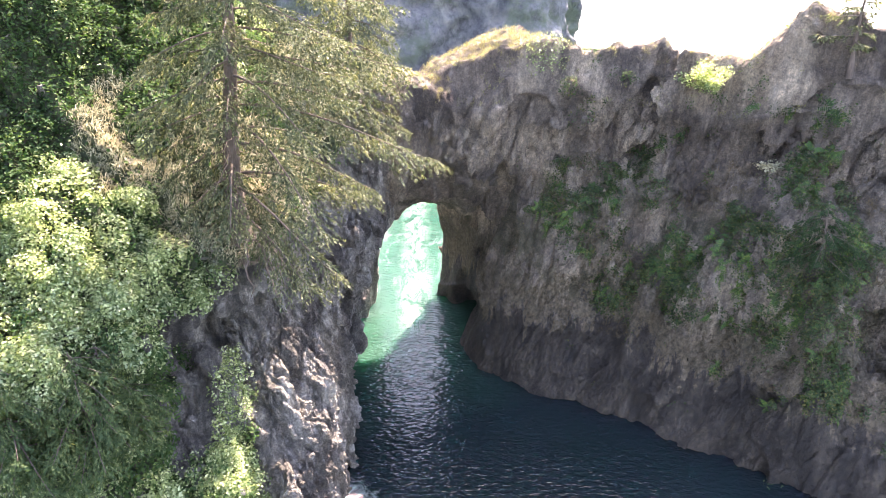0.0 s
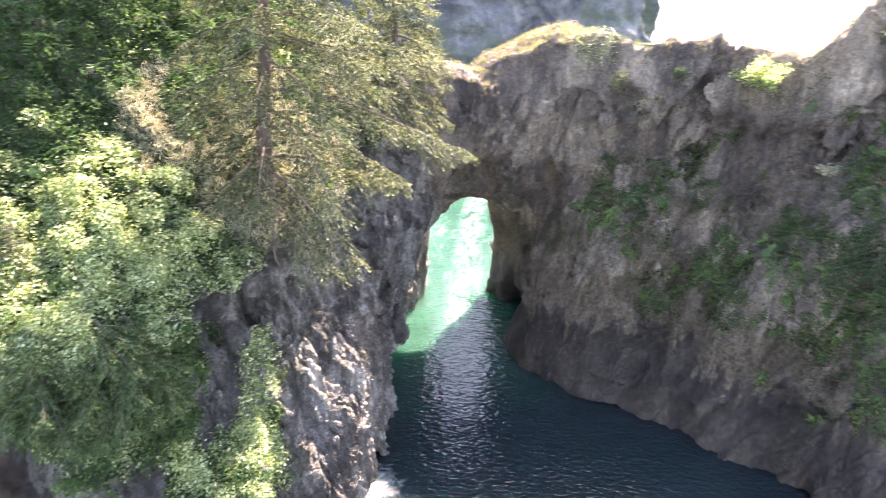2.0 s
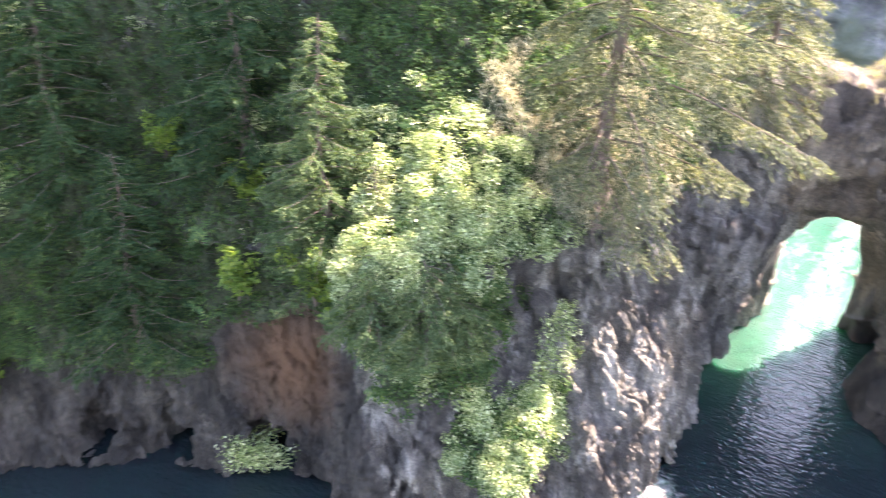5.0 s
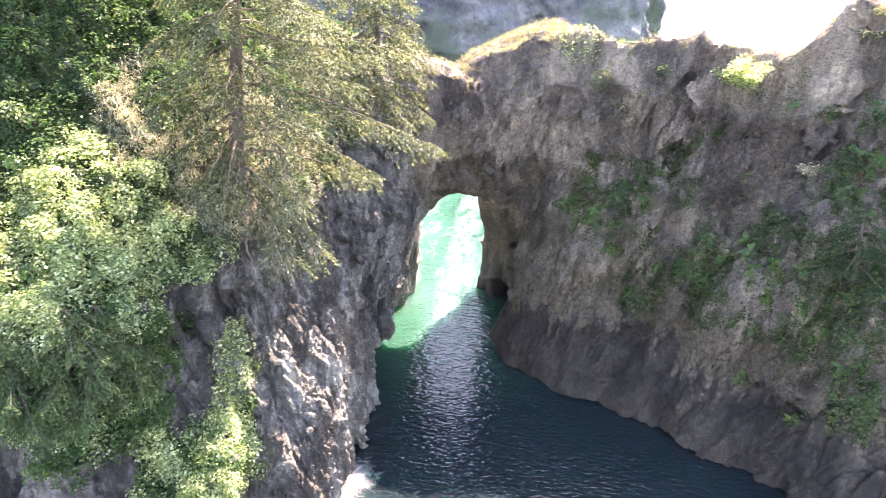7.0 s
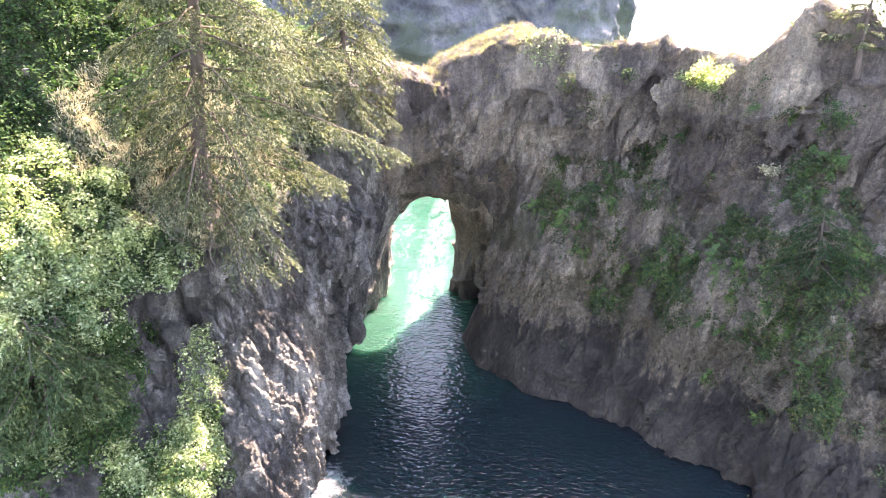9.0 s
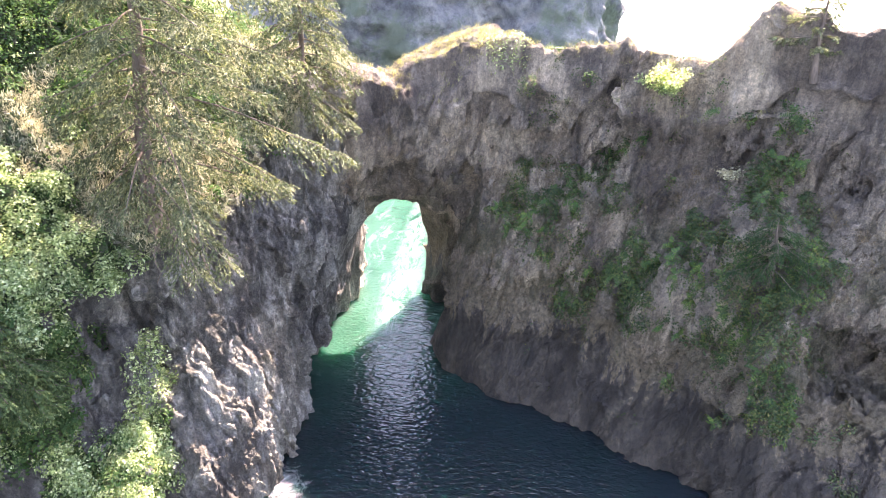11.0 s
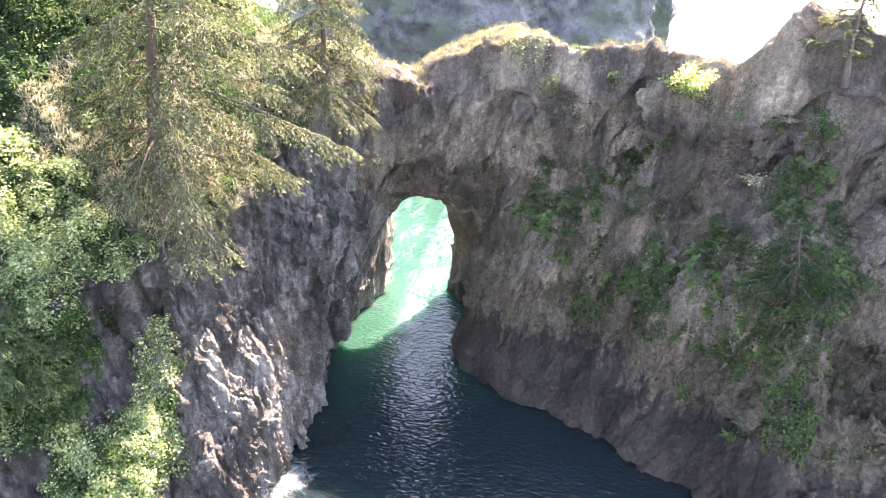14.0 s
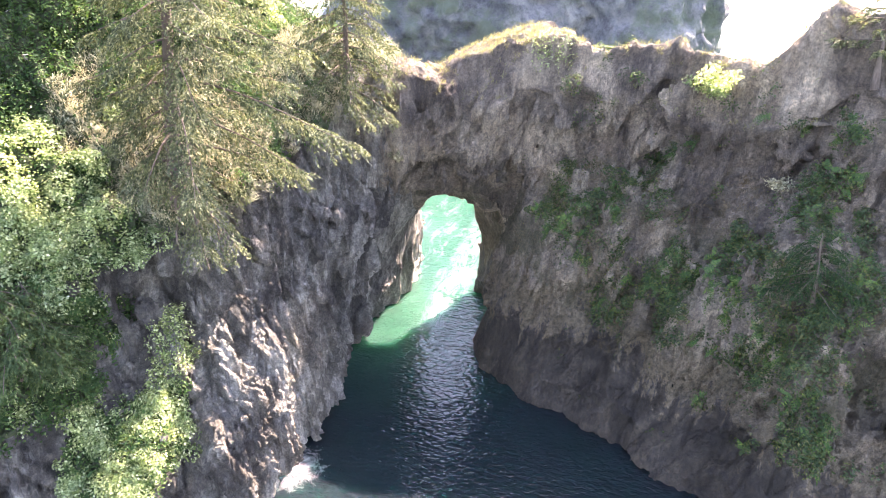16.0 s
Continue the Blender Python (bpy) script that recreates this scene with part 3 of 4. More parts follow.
def rock_relief(p):
    """Metres by which the rock stands back or out: buttresses, leaning flutes, ledges, blocks."""
    lean = p.copy()
    lean[:, 0] += np.interp(p[:, 0], (-3.5, 0.0), (0.3, -0.42)) * p[:, 2]
    wob = p + 0.9 * (np.stack([value_noise(p, 1.4, k) for k in (11, 12, 13)], axis=1) - 0.5)
    slant = p.copy()
    slant[:, 0] -= 0.5 * p[:, 2]
    r = 0.9 * (value_noise(lean, (2.6, 2.6, 5.0), 1) - 0.5)
    r += 0.55 * (np.abs(2 * value_noise(lean, (1.3, 1.3, 4.0), 2) - 1) - 0.4)
    r += np.where(p[:, 0] > 0.5, 0.75, 0.2) * (np.abs(2 * value_noise(slant, (1.5, 1.5, 7.0), 7) - 1) - 0.35)
    r -= 0.30 * np.clip(1 - np.abs(2 * value_noise(wob, (2.4, 2.4, 1.8), 3) - 1) * 8, 0, 1)
    r += 0.34 * (np.abs(2 * value_noise(slant, (0.55, 0.55, 2.0), 6) - 1) - 0.4)
    r += 0.20 * (np.abs(2 * value_noise(wob, (0.7, 0.7, 1.0), 4) - 1) - 0.4)
    r += 0.08 * (np.abs(2 * value_noise(p, (0.3, 0.3, 0.4), 5) - 1) - 0.4)
    # worn smoother by the sea in the bay, at the foot of the wall and inside the arch
    r *= np.where((p[:, 0] < -3) & (p[:, 1] < 22) & (p[:, 2] < 8.0), 0.3, 1.0)
    low = (p[:, 0] > 0) * np.clip((3.6 - p[:, 2]) / 1.2, 0, 1)
    r *= 1 - 0.35 * low
    worn = np.exp(-((p[:, 0] + 1.5) / 3.0) ** 4 - ((p[:, 1] - 33.0) / 3.8) ** 4 - ((p[:, 2] - 5.5) / 5.0) ** 4)
    r *= 1 - 0.7 * worn
    r *= 1 - 0.5 * np.exp(-((p[:, 0] + 2.2) / 2.2) ** 4 - ((p[:, 1] - 28.0) / 3.0) ** 4 - ((p[:, 2] - 11.5) / 2.5) ** 4)
    r *= 1 - 0.5 * np.clip((p[:, 2] - 12.6) / 1.0, 0, 1) * (p[:, 0] > -2.5)
    return r


def surface(field, step):
    """The zero surface of a field as quads (surface nets)."""
    neg = field < 0
    nx, ny, nz = field.shape
    c = np.zeros((nx - 1, ny - 1, nz - 1), dtype=np.int8)
    for a in (0, 1):
        for b in (0, 1):
            for d in (0, 1):
                c += neg[a:nx - 1 + a, b:ny - 1 + b, d:nz - 1 + d]
    cells = np.argwhere((c > 0) & (c < 8))
    index = np.full(c.shape, -1, dtype=np.int32)
    index[tuple(cells.T)] = np.arange(len(cells))
    total, count = np.zeros((len(cells), 3)), np.zeros(len(cells))
    corners = [(a, b, d) for a in (0, 1) for b in (0, 1) for d in (0, 1)]
    for p in corners:
        for axis in range(3):
            if p[axis]:
                continue
            q = tuple(v + (i == axis) for i, v in enumerate(p))
            f0, f1 = field[tuple((cells + p).T)], field[tuple((cells + q).T)]
            cross = (f0 < 0) != (f1 < 0)
            t = np.where(cross, f0 / np.where(cross, f0 - f1, 1), 0)
            place = np.array(p, dtype=float) + np.outer(t, np.eye(3)[axis])
            total[cross] += place[cross]
            count[cross] += 1
    verts = LOW + step * (cells + total / count[:, None])
    faces = []
    for axis in range(3):
        u, v = [(1, 2), (2, 0), (0, 1)][axis]
        lo = np.take(neg, range(neg.shape[axis] - 1), axis)
        hi = np.take(neg, range(1, neg.shape[axis]), axis)
        edges = np.argwhere(lo != hi)
        edges = edges[(edges[:, u] > 0) & (edges[:, v] > 0) & (edges[:, u] < field.shape[u] - 1) & (edges[:, v] < field.shape[v] - 1)]
        out = lo[tuple(edges.T)]
        du, dv = np.eye(3, dtype=int)[u], np.eye(3, dtype=int)[v]
        quad = np.stack([index[tuple((edges - s * du - t * dv).T)] for s, t in ((1, 1), (0, 1), (0, 0), (1, 0))], axis=1)
        faces.append(np.where(out[:, None], quad, quad[:, ::-1]))
    return verts, np.concatenate(faces)


# two thin spires beside the sunlit rock: foot and tip in plan, height, half width at the foot and at the tip
SPIRES = [((-6.70, 17.0), (-6.76, 18.05), 7.2, 0.62, 0.17), ((-6.0, 17.5), (-6.24, 18.6), 6.85, 0.85, 0.20)]


def add_spires(field):
    low, high = np.array([-8.0, 15.5, -1.0]), np.array([-4.9, 19.8, 8.0])
    i, j = np.round((low - LOW) / FINE).astype(int), np.round((high - LOW) / FINE).astype(int)
    X, Y, Z = np.meshgrid(*(LOW[k] + FINE * np.arange(i[k], j[k]) for k in range(3)), indexing="ij")
    box = field[i[0]:j[0], i[1]:j[1], i[2]:j[2]]
    for (x0, y0), (x1, y1), top, r0, r1 in SPIRES:
        f = np.clip(Z / top, 0, 1)
        side = np.hypot(X - x0 - f * (x1 - x0), Y - y0 - f * (y1 - y0)) - (r0 + f * (r1 - r0))
        box[:] = np.minimum(box, np.maximum(side, Z - top))


field = refine(land_field(), 4)
add_spires(field)
near = np.argwhere(np.abs(field) < 1.3)
points = LOW + FINE * near
field[tuple(near.T)] += rock_relief(points)
field[0], field[-1], field[:, 0], field[:, -1], field[:, :, -1] = 1, 1, 1, 1, 1
LAND_V, LAND_F = surface(field, FINE)


def largest_piece(n, faces):
    """Marks the faces of the one big connected piece."""
    label = np.arange(n)
    while True:
        low = label[faces].min(axis=1)
        new_label = label.copy()
        for k in range(4):
            np.minimum.at(new_label, faces[:, k], low)
        new_label = new_label[new_label]
        if (new_label == label).all():
            break
        label = new_label
    values, counts = np.unique(label[faces[:, 0]], return_counts=True)
    return label[faces[:, 0]] == values[counts.argmax()]


LAND_F = LAND_F[largest_piece(len(LAND_V), LAND_F)]


def vertex_normals(v, f):
    n = np.cross(v[f[:, 2]] - v[f[:, 0]], v[f[:, 3]] - v[f[:, 1]])
    out = np.stack([np.bincount(f.ravel(), np.repeat(n[:, k], 4), len(v)) for k in range(3)], axis=1)
    return out / (np.linalg.norm(out, axis=1, keepdims=True) + 1e-9)


def blocks(p, size, seed, tilt=1.2):
    """Fractured blocks: each cell its own tilted face (about -0.5..0.5), and the distance to the crack beside it."""
    q = p / np.asarray(size) + 500.0
    i = np.floor(q).astype(np.int64)
    f1, f2, value = np.full(len(q), 9.0), np.full(len(q), 9.0), np.zeros(len(q))
    for a in (-1, 0, 1):
        for b in (-1, 0, 1):
            for c in (-1, 0, 1):
                cell = i + (a, b, c)
                k = [LATTICE[tuple(((cell + seed * 7 + 13 * j) % 48).T)] for j in range(7)]
                way = q - cell - np.stack(k[:3], axis=1)
                d = np.linalg.norm(way, axis=1)
                nearer = d < f1
                f2 = np.where(nearer, f1, np.minimum(f2, d))
                slope = np.stack(k[4:7], axis=1) - 0.5
                value = np.where(nearer, k[3] - 0.5 + tilt * (slope * way).sum(axis=1), value)
                f1 = np.where(nearer, d, f1)
    return value, f2 - f1


def split_quads(v, f, pick):
    """Cuts the picked quads into four each, by the middles of their edges."""
    q = f[pick]
    edges = np.sort(np.stack([q, np.roll(q, -1, axis=1)], axis=-1).reshape(-1, 2), axis=1)
    key, inverse = np.unique(edges[:, 0].astype(np.int64) * len(v) + edges[:, 1], return_inverse=True)
    mids = (v[key // len(v)] + v[key % len(v)]) / 2
    m = len(v) + inverse.reshape(-1, 4)
    c = len(v) + len(mids) + np.arange(len(q))
    new_f = [np.stack([q[:, k], m[:, k], c, m[:, k - 1]], axis=1) for k in range(4)]
    return np.concatenate([v, mids, v[q].mean(axis=1)]), np.concatenate([f[~pick]] + new_f)


mid = LAND_V[LAND_F].mean(axis=1)
facing = np.cross(LAND_V[LAND_F[:, 2]] - LAND_V[LAND_F[:, 0]], LAND_V[LAND_F[:, 3]] - LAND_V[LAND_F[:, 1]])
open_side = ((np.array([3.0, 0.0, 18.0]) - mid) * facing).sum(axis=1) > -0.1
# bare rock that lies open to the cove is kept finer
bay = (mid[:, 0] > -7.6) & (mid[:, 0] < -2.4) & (mid[:, 1] < 25) & (mid[:, 2] < 9.4) & (mid[:, 2] > -0.2)
wall_front = (mid[:, 0] > -4.5) & (mid[:, 0] < 17) & (mid[:, 1] > 18) & (mid[:, 1] < 33) & (mid[:, 2] > -0.2) & (mid[:, 2] < 15) & open_side
LAND_V, LAND_F = split_quads(LAND_V, LAND_F, bay | wall_front)
lean = LAND_V.copy()
lean[:, 0] += np.where(LAND_V[:, 0] < -2.2, 0.3, -0.35) * LAND_V[:, 2]
shown = (LAND_V[:, 2] > -0.3) & (LAND_V[:, 1] < 33)
p = lean[shown] + 0.2 * (np.stack([value_noise(LAND_V[shown], 0.9, k) for k in (14, 15, 16)], axis=1) - 0.5)
at = LAND_V[shown]
# weaker on the worn, wet foot of the wall
strength = np.where(at[:, 0] < -2.2, 1.05, np.clip((at[:, 2] - 1.0) / 3, 0.4, 0.95))
strength *= 1 - 0.8 * np.clip((at[:, 2] - 11.3) / 1.0, 0, 1) * (at[:, 0] > -6.5) * (at[:, 1] > 23)
strength *= 1 - 0.75 * np.exp(-((at[:, 0] + 1.5) / 3.0) ** 4 - ((at[:, 1] - 33.0) / 3.8) ** 4 - ((at[:, 2] - 5.5) / 5.0) ** 4)
h1, c1 = blocks(p, (0.8, 0.8, 2.8), 3)
h2, c2 = blocks(p, (0.34, 0.34, 1.05), 5)
h3, c3 = blocks(p, (0.15, 0.15, 0.28), 9)
push = strength * (0.27 * h1 - 0.12 * np.clip(1 - c1 / 0.10, 0, 1) + 0.20 * h2 - 0.06 * np.clip(1 - c2 / 0.12, 0, 1) + 0.10 * h3)
LAND_V[shown] += vertex_normals(LAND_V, LAND_F)[shown] * push[:, None]
del mid, facing, open_side, bay, wall_front, lean, shown, p, at, strength, h1, c1, h2, c2, h3, c3, push
del field, near, points
centre = LAND_V[LAND_F].mean(axis=1)
normal = np.cross(LAND_V[LAND_F[:, 2]] - LAND_V[LAND_F[:, 0]], LAND_V[LAND_F[:, 3]] - LAND_V[LAND_F[:, 1]])
area = np.linalg.norm(normal, axis=1) / 2 + 1e-9
normal = normal / (2 * area[:, None])


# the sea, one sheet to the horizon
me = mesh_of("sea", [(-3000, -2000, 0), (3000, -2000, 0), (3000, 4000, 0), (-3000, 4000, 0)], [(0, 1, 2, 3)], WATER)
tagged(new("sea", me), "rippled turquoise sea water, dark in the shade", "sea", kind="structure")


def sea_stack():
    """A big grey stack out at sea, lofted in rings and roughened."""
    rings, spokes = 90, 340
    h = np.linspace(-1, 20, rings)
    a = np.linspace(0, 2 * math.pi, spokes, endpoint=False)
    H, A = np.meshgrid(h, a, indexing="ij")
    shrink = 1 - 0.012 * H
    p = np.stack([-6 + 22.6 * shrink * np.sign(np.cos(A)) * np.abs(np.cos(A)) ** 0.6, 84 + 12 * shrink * np.sign(np.sin(A)) * np.abs(np.sin(A)) ** 0.6, H], axis=-1).reshape(-1, 3)
    # the seaward end lies back and catches the sun
    p[:, 1] += 0.45 * (p[:, 2] - 8) * np.clip((p[:, 0] - 9.5) / 1.5, 0, 1) * (p[:, 1] < 84)
    out = np.stack([np.cos(A).ravel(), np.sin(A).ravel(), np.zeros(A.size)], axis=1)
    r = 4.5 * (value_noise(p, (7, 7, 9), 8) - 0.5) + 2.8 * (1 - np.abs(2 * value_noise(p, (3.5, 3.5, 7), 9) - 1) - 0.6) + 1.6 * (value_noise(p, 1.3, 10) - 0.5) + 0.7 * (value_noise(p, 0.6, 11) - 0.5)
    v = p + out * r[:, None]
    i = np.arange(rings - 1)[:, None] * spokes + np.arange(spokes)
    j = np.arange(rings - 1)[:, None] * spokes + (np.arange(spokes) + 1) % spokes
    f = np.stack([i, j, j + spokes, i + spokes], axis=-1).reshape(-1, 4)
    return tagged(new("sea_stack", mesh_of("sea_stack", v, f, STACK_ROCK)), "hazy grey sea stack standing in open water", "sea stack", kind="structure")


sea_stack()

# ---- planting ----
NZ = normal[:, 2]
CX, CY, CZ = centre.T
LUMP = value_noise(centre, 1.3, 21)
PATCH = value_noise(centre, 2.6, 22)
HEAD_SIDE = CX < -2.2


def scatter(weight, n):
    """n points on the land, as dense as the weight says; with the land's normals there."""
    w = np.cumsum(weight * area)
    pick = np.searchsorted(w, rng.random(n) * w[-1])
    u, v = rng.random((2, n, 1))
    q = LAND_V[LAND_F[pick]]
    p = (q[:, 0] * (1 - u) + q[:, 1] * u) * (1 - v) + (q[:, 3] * (1 - u) + q[:, 2] * u) * v
    return p, normal[pick]


def unit(v):
    return v / (np.linalg.norm(v, axis=-1, keepdims=True) + 1e-9)


def leaves(p, along, face, length, width, cup=0.25):
    """Pointed, slightly cupped leaves, one quad each."""
    along = unit(along)
    side = unit(np.cross(face, along))
    up = np.cross(along, side)
    length, width = np.reshape(length, (-1, 1)), np.reshape(width, (-1, 1))
    a = p - along * length * 0.5
    c = p + along * length * 0.5
    b = p + side * width * 0.5 + up * width * cup + along * length * 0.06
    d = p - side * width * 0.5 + up * width * cup + along * length * 0.06
    v = np.stack([a, b, c, d], axis=1).reshape(-1, 3)
    return v, np.arange(len(v)).reshape(-1, 4)


def canopy(weight, n, size, low, high, lump_scale, seed, upright=0.8):
    """Leaves over the land at a bushy height that swells and sinks."""
    p, nrm = scatter(weight, n)
    h = value_noise(p, lump_scale, seed)
    h = low + (high - low) * np.clip((h - 0.3) / 0.45, 0, 1) ** 1.3
    rise = unit(nrm * 0.7 + np.array([0, 0, 0.55]))
    p = p + rise * (h * (0.25 + 0.75 * np.sqrt(rng.random(n))))[:, None] + rng.normal(0, 0.07, (n, 3))
    face = unit(nrm * 0.5 + np.array([0, 0, upright]) + rng.normal(0, 0.45, (n, 3)))
    along = np.cross(face, rng.normal(0, 1, (n, 3))) + nrm * 0.3 - np.array([0, 0, 0.25])
    s = size * rng.uniform(0.6, 1.35, n)
    return leaves(p, along, face, s, s * 0.62)


def bushes(weight, n, radius, per, size, seed):
    """Rounded, lobed bushes: leaves in a loose shell round each, with dark gaps between them."""
    p, nrm = scatter(weight, n)
    R = radius * rng.uniform(0.5, 1.35, n)
    rise = unit(nrm * 0.6 + np.array([0, 0, 0.6]))
    middle = p + rise * (R * 0.35)[:, None]
    many = np.maximum(30, per * (R / radius) ** 2).astype(int)
    own = np.repeat(np.arange(n), many)
    m = len(own)
    d = unit(rng.normal(0, 1, (m, 3)) + rise[own] * 0.75)
    lobes = 0.62 + 0.75 * value_noise(middle[own] + d * R[own, None], 0.32 * radius / 0.45 + 0.08, seed)
    r = R[own] * lobes * (0.55 + 0.5 * rng.random(m) ** 0.45)
    at = middle[own] + d * r[:, None] * (1.05, 1.05, 0.85)
    face = unit(d * 0.6 + np.array([0, 0, 0.55]) + rng.normal(0, 0.38, (m, 3)))
    along = np.cross(face, rng.normal(0, 1, (m, 3))) + d * 0.4 - np.array([0, 0, 0.3])
    s = size * rng.uniform(0.55, 1.35, m)
    return leaves(at, along, face, s, s * 0.66)


def stuff(name, arrays, mat, label, category):
    return tagged(new(name, mesh_of(name, *arrays, mat, smooth=False)), label, category, kind="stuff")


def blades(weight, n, length, spread=0.5):
    """Tufts of grass: thin bent blades in clumps."""
    p, nrm = scatter(weight, n // 14)
    p = np.repeat(p, 14, axis=0) + rng.normal(0, 0.06, (n // 14 * 14, 3))
    nrm = np.repeat(nrm, 14, axis=0)
    m = len(p)
    out = unit(nrm * 0.5 + np.array([0, 0, 0.7]) + rng.normal(0, spread, (m, 3)))
    s = (length * rng.uniform(0.5, 1.3, m))[:, None]
    side = unit(np.cross(out, rng.normal(0, 1, (m, 3)))) * 0.007
    mid = p + out * s * 0.6
    tip = p + out * s - np.array([0, 0, 0.28]) * s
    v = np.stack([p - side, p + side, mid + side, mid - side, mid - side, mid + side, tip + side * 0.2, tip - side * 0.2], axis=1).reshape(-1, 3)
    return v, np.arange(len(v)).reshape(-1, 4)


# lower edge of the growth along the headland
edge = np.interp(CX, (-30, -17.5, -16, -12.5, -10, -9, -7.8), (3.0, 3.4, 5.6, 6.2, 5.6, 5.0, 4.6))
edge = np.where((CX > -7.9) & (CY < 17.9), 2.4, edge)
edge = np.where((CX > np.where(CZ < 4.6, -5.7, -6.35)) | ((CY > 18.3) & (CX > -8)), np.interp(CY, (17, 20, 26, 31), (8.8, 9.6, 11.5, 12.6)), edge)
edge = edge + 1.5 * (LUMP - 0.5)
PINNACLE = (CX > -7.6) & (CX < -5.3) & (CY < 19.4) & (CZ > 4.6) & (CZ < 8.9)
OPEN = ((np.array([2.5, 0.0, 18.0]) - centre) * normal).sum(axis=1) > -2.0   # slopes that look on the cove
GROWN = OPEN & HEAD_SIDE & (CZ > edge) & ~PINNACLE & (CZ < 20.5) & (NZ > -0.5) & ~((CX > -4.2) & (CY > 26.5) & (CZ < 13.2))
DRY = HEAD_SIDE & (((CX > -7.9) & (CX < -6.2) & (CZ > 9.8) & (CZ < 12.2) & (LUMP > 0.42)) | ((CX > -9.8) & (CX < -6.3) & (CZ > 11.7) & (CZ < 14.4) & (LUMP > 0.38)) | ((CX > -6.6) & (CY < 22.5) & (CZ > 9.5)) | ((CY > 23.5) & (CZ > 10.8) & (CX > -6)))
WX, WZ = CX + 2.4 * (PATCH - 0.5) + 1.2 * (LUMP - 0.5), CZ + 2.0 * (LUMP - 0.5)
BAY_BUSH = GROWN & (CX > -7.9) & (CY < 17.9) & (CZ < 4.9)
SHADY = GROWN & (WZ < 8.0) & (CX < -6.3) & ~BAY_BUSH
# how much pale, sunlit-coloured growth: most on the terrace over the shaded drop, fading outward
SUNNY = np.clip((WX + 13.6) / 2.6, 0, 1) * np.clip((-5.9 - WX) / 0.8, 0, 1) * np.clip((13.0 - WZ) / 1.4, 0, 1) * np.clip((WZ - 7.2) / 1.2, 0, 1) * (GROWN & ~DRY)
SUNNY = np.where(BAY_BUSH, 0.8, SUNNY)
earth = GROWN & (CZ > edge + 0.3)


def piece_of_land(name, pick, mat, label, category):
    used, faces = np.unique(LAND_F[pick], return_inverse=True)
    me = mesh_of(name, LAND_V[used], faces.reshape(-1, 4), mat, smooth=False)
    me.materials.append(SOIL)
    me.polygons.foreach_set("material_index", earth[pick].astype(np.int32))
    return tagged(new(name, me), label, category, kind="structure")


left_side = HEAD_SIDE
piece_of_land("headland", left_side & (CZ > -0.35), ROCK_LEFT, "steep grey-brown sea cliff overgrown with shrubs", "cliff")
piece_of_land("rock_wall", ~left_side & (CZ > -0.35), ROCK, "shaded brown sandstone wall with a natural bridge", "rock arch")

# shade-coloured leaves thin out where the terrace is sunlit
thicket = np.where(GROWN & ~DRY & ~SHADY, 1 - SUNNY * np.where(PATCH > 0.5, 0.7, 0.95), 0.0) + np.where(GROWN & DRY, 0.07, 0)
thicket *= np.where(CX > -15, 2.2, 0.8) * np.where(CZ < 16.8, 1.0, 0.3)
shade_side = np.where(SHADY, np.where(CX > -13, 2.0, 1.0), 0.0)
stuff("dark_shrub_thicket", join_arrays([canopy(thicket + 0.5 * shade_side, 110000, 0.125, 0.02, 0.35, 0.9, 31), bushes(thicket, 330, 0.40, 150, 0.10, 32), bushes(shade_side, 170, 0.42, 220, 0.105, 36), canopy(np.where(SUNNY > 0.2, 1.0, 0.0), 14000, 0.10, 0.02, 0.35, 0.6, 37)]), LEAF_DARK, "dense salal shrubs covering the slope, coloured dark as in shade", "shrubs")
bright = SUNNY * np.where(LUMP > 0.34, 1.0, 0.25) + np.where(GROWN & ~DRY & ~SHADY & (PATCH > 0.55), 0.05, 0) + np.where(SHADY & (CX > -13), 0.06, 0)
stuff("bright_shrub_thicket", join_arrays([bushes(bright, 300, 0.42, 330, 0.092, 33), bushes(bright, 420, 0.22, 110, 0.08, 34), canopy(bright, 22000, 0.085, 0.05, 0.6, 0.5, 38, 0.9)]), LEAF_BRIGHT, "salmonberry bushes on the sunny slope, coloured bright green as in sunlight", "shrubs")
stuff("slope_grass", blades(np.where(GROWN & DRY & (LUMP > 0.35), 1.0, 0), 46000, 0.24), DRY_GRASS, "tufts of dry yellow grass on the slope", "grass")
# ivy and creepers down the pinnacle beside the sunlit rock
strip = HEAD_SIDE & (np.abs(CX + 6.15) < 0.42 + 0.5 * (LUMP - 0.5)) & (CY < 18.9) & (CZ > 2.5) & (CZ < 6.9)
stuff("ivy", canopy(np.where(strip, 1.0, 0), 11000, 0.095, 0.04, 0.32, 0.7, 35), LEAF_BRIGHT, "light green ivy creeping down the pinnacle", "ivy")

# growth on the ledges of the shaded wall
WALLSIDE = ~HEAD_SIDE
# (x, z, half width, half height) of the green patches
GREENS = ((5.0, 8.0, 0.5, 0.7), (6.2, 8.5, 0.7, 0.9), (6.1, 7.2, 0.9, 0.9), (6.8, 6.4, 0.8, 0.9), (7.0, 4.8, 0.65, 1.1), (9.1, 7.3, 0.5, 0.9), (9.0, 5.9, 0.8, 1.0), (10.6, 5.5, 1.1, 0.8),
          (11.8, 6.4, 1.0, 0.8), (9.5, 4.3, 0.5, 0.7), (12.6, 8.0, 1.2, 0.7), (14.8, 8.2, 1.5, 0.9), (13.3, 4.0, 0.5, 1.0), (8.3, 8.6, 0.3, 0.8), (10.4, 9.4, 0.35, 0.4), (13.2, 9.6, 0.3, 0.8), (4.9, 12.6, 0.25, 0.25))
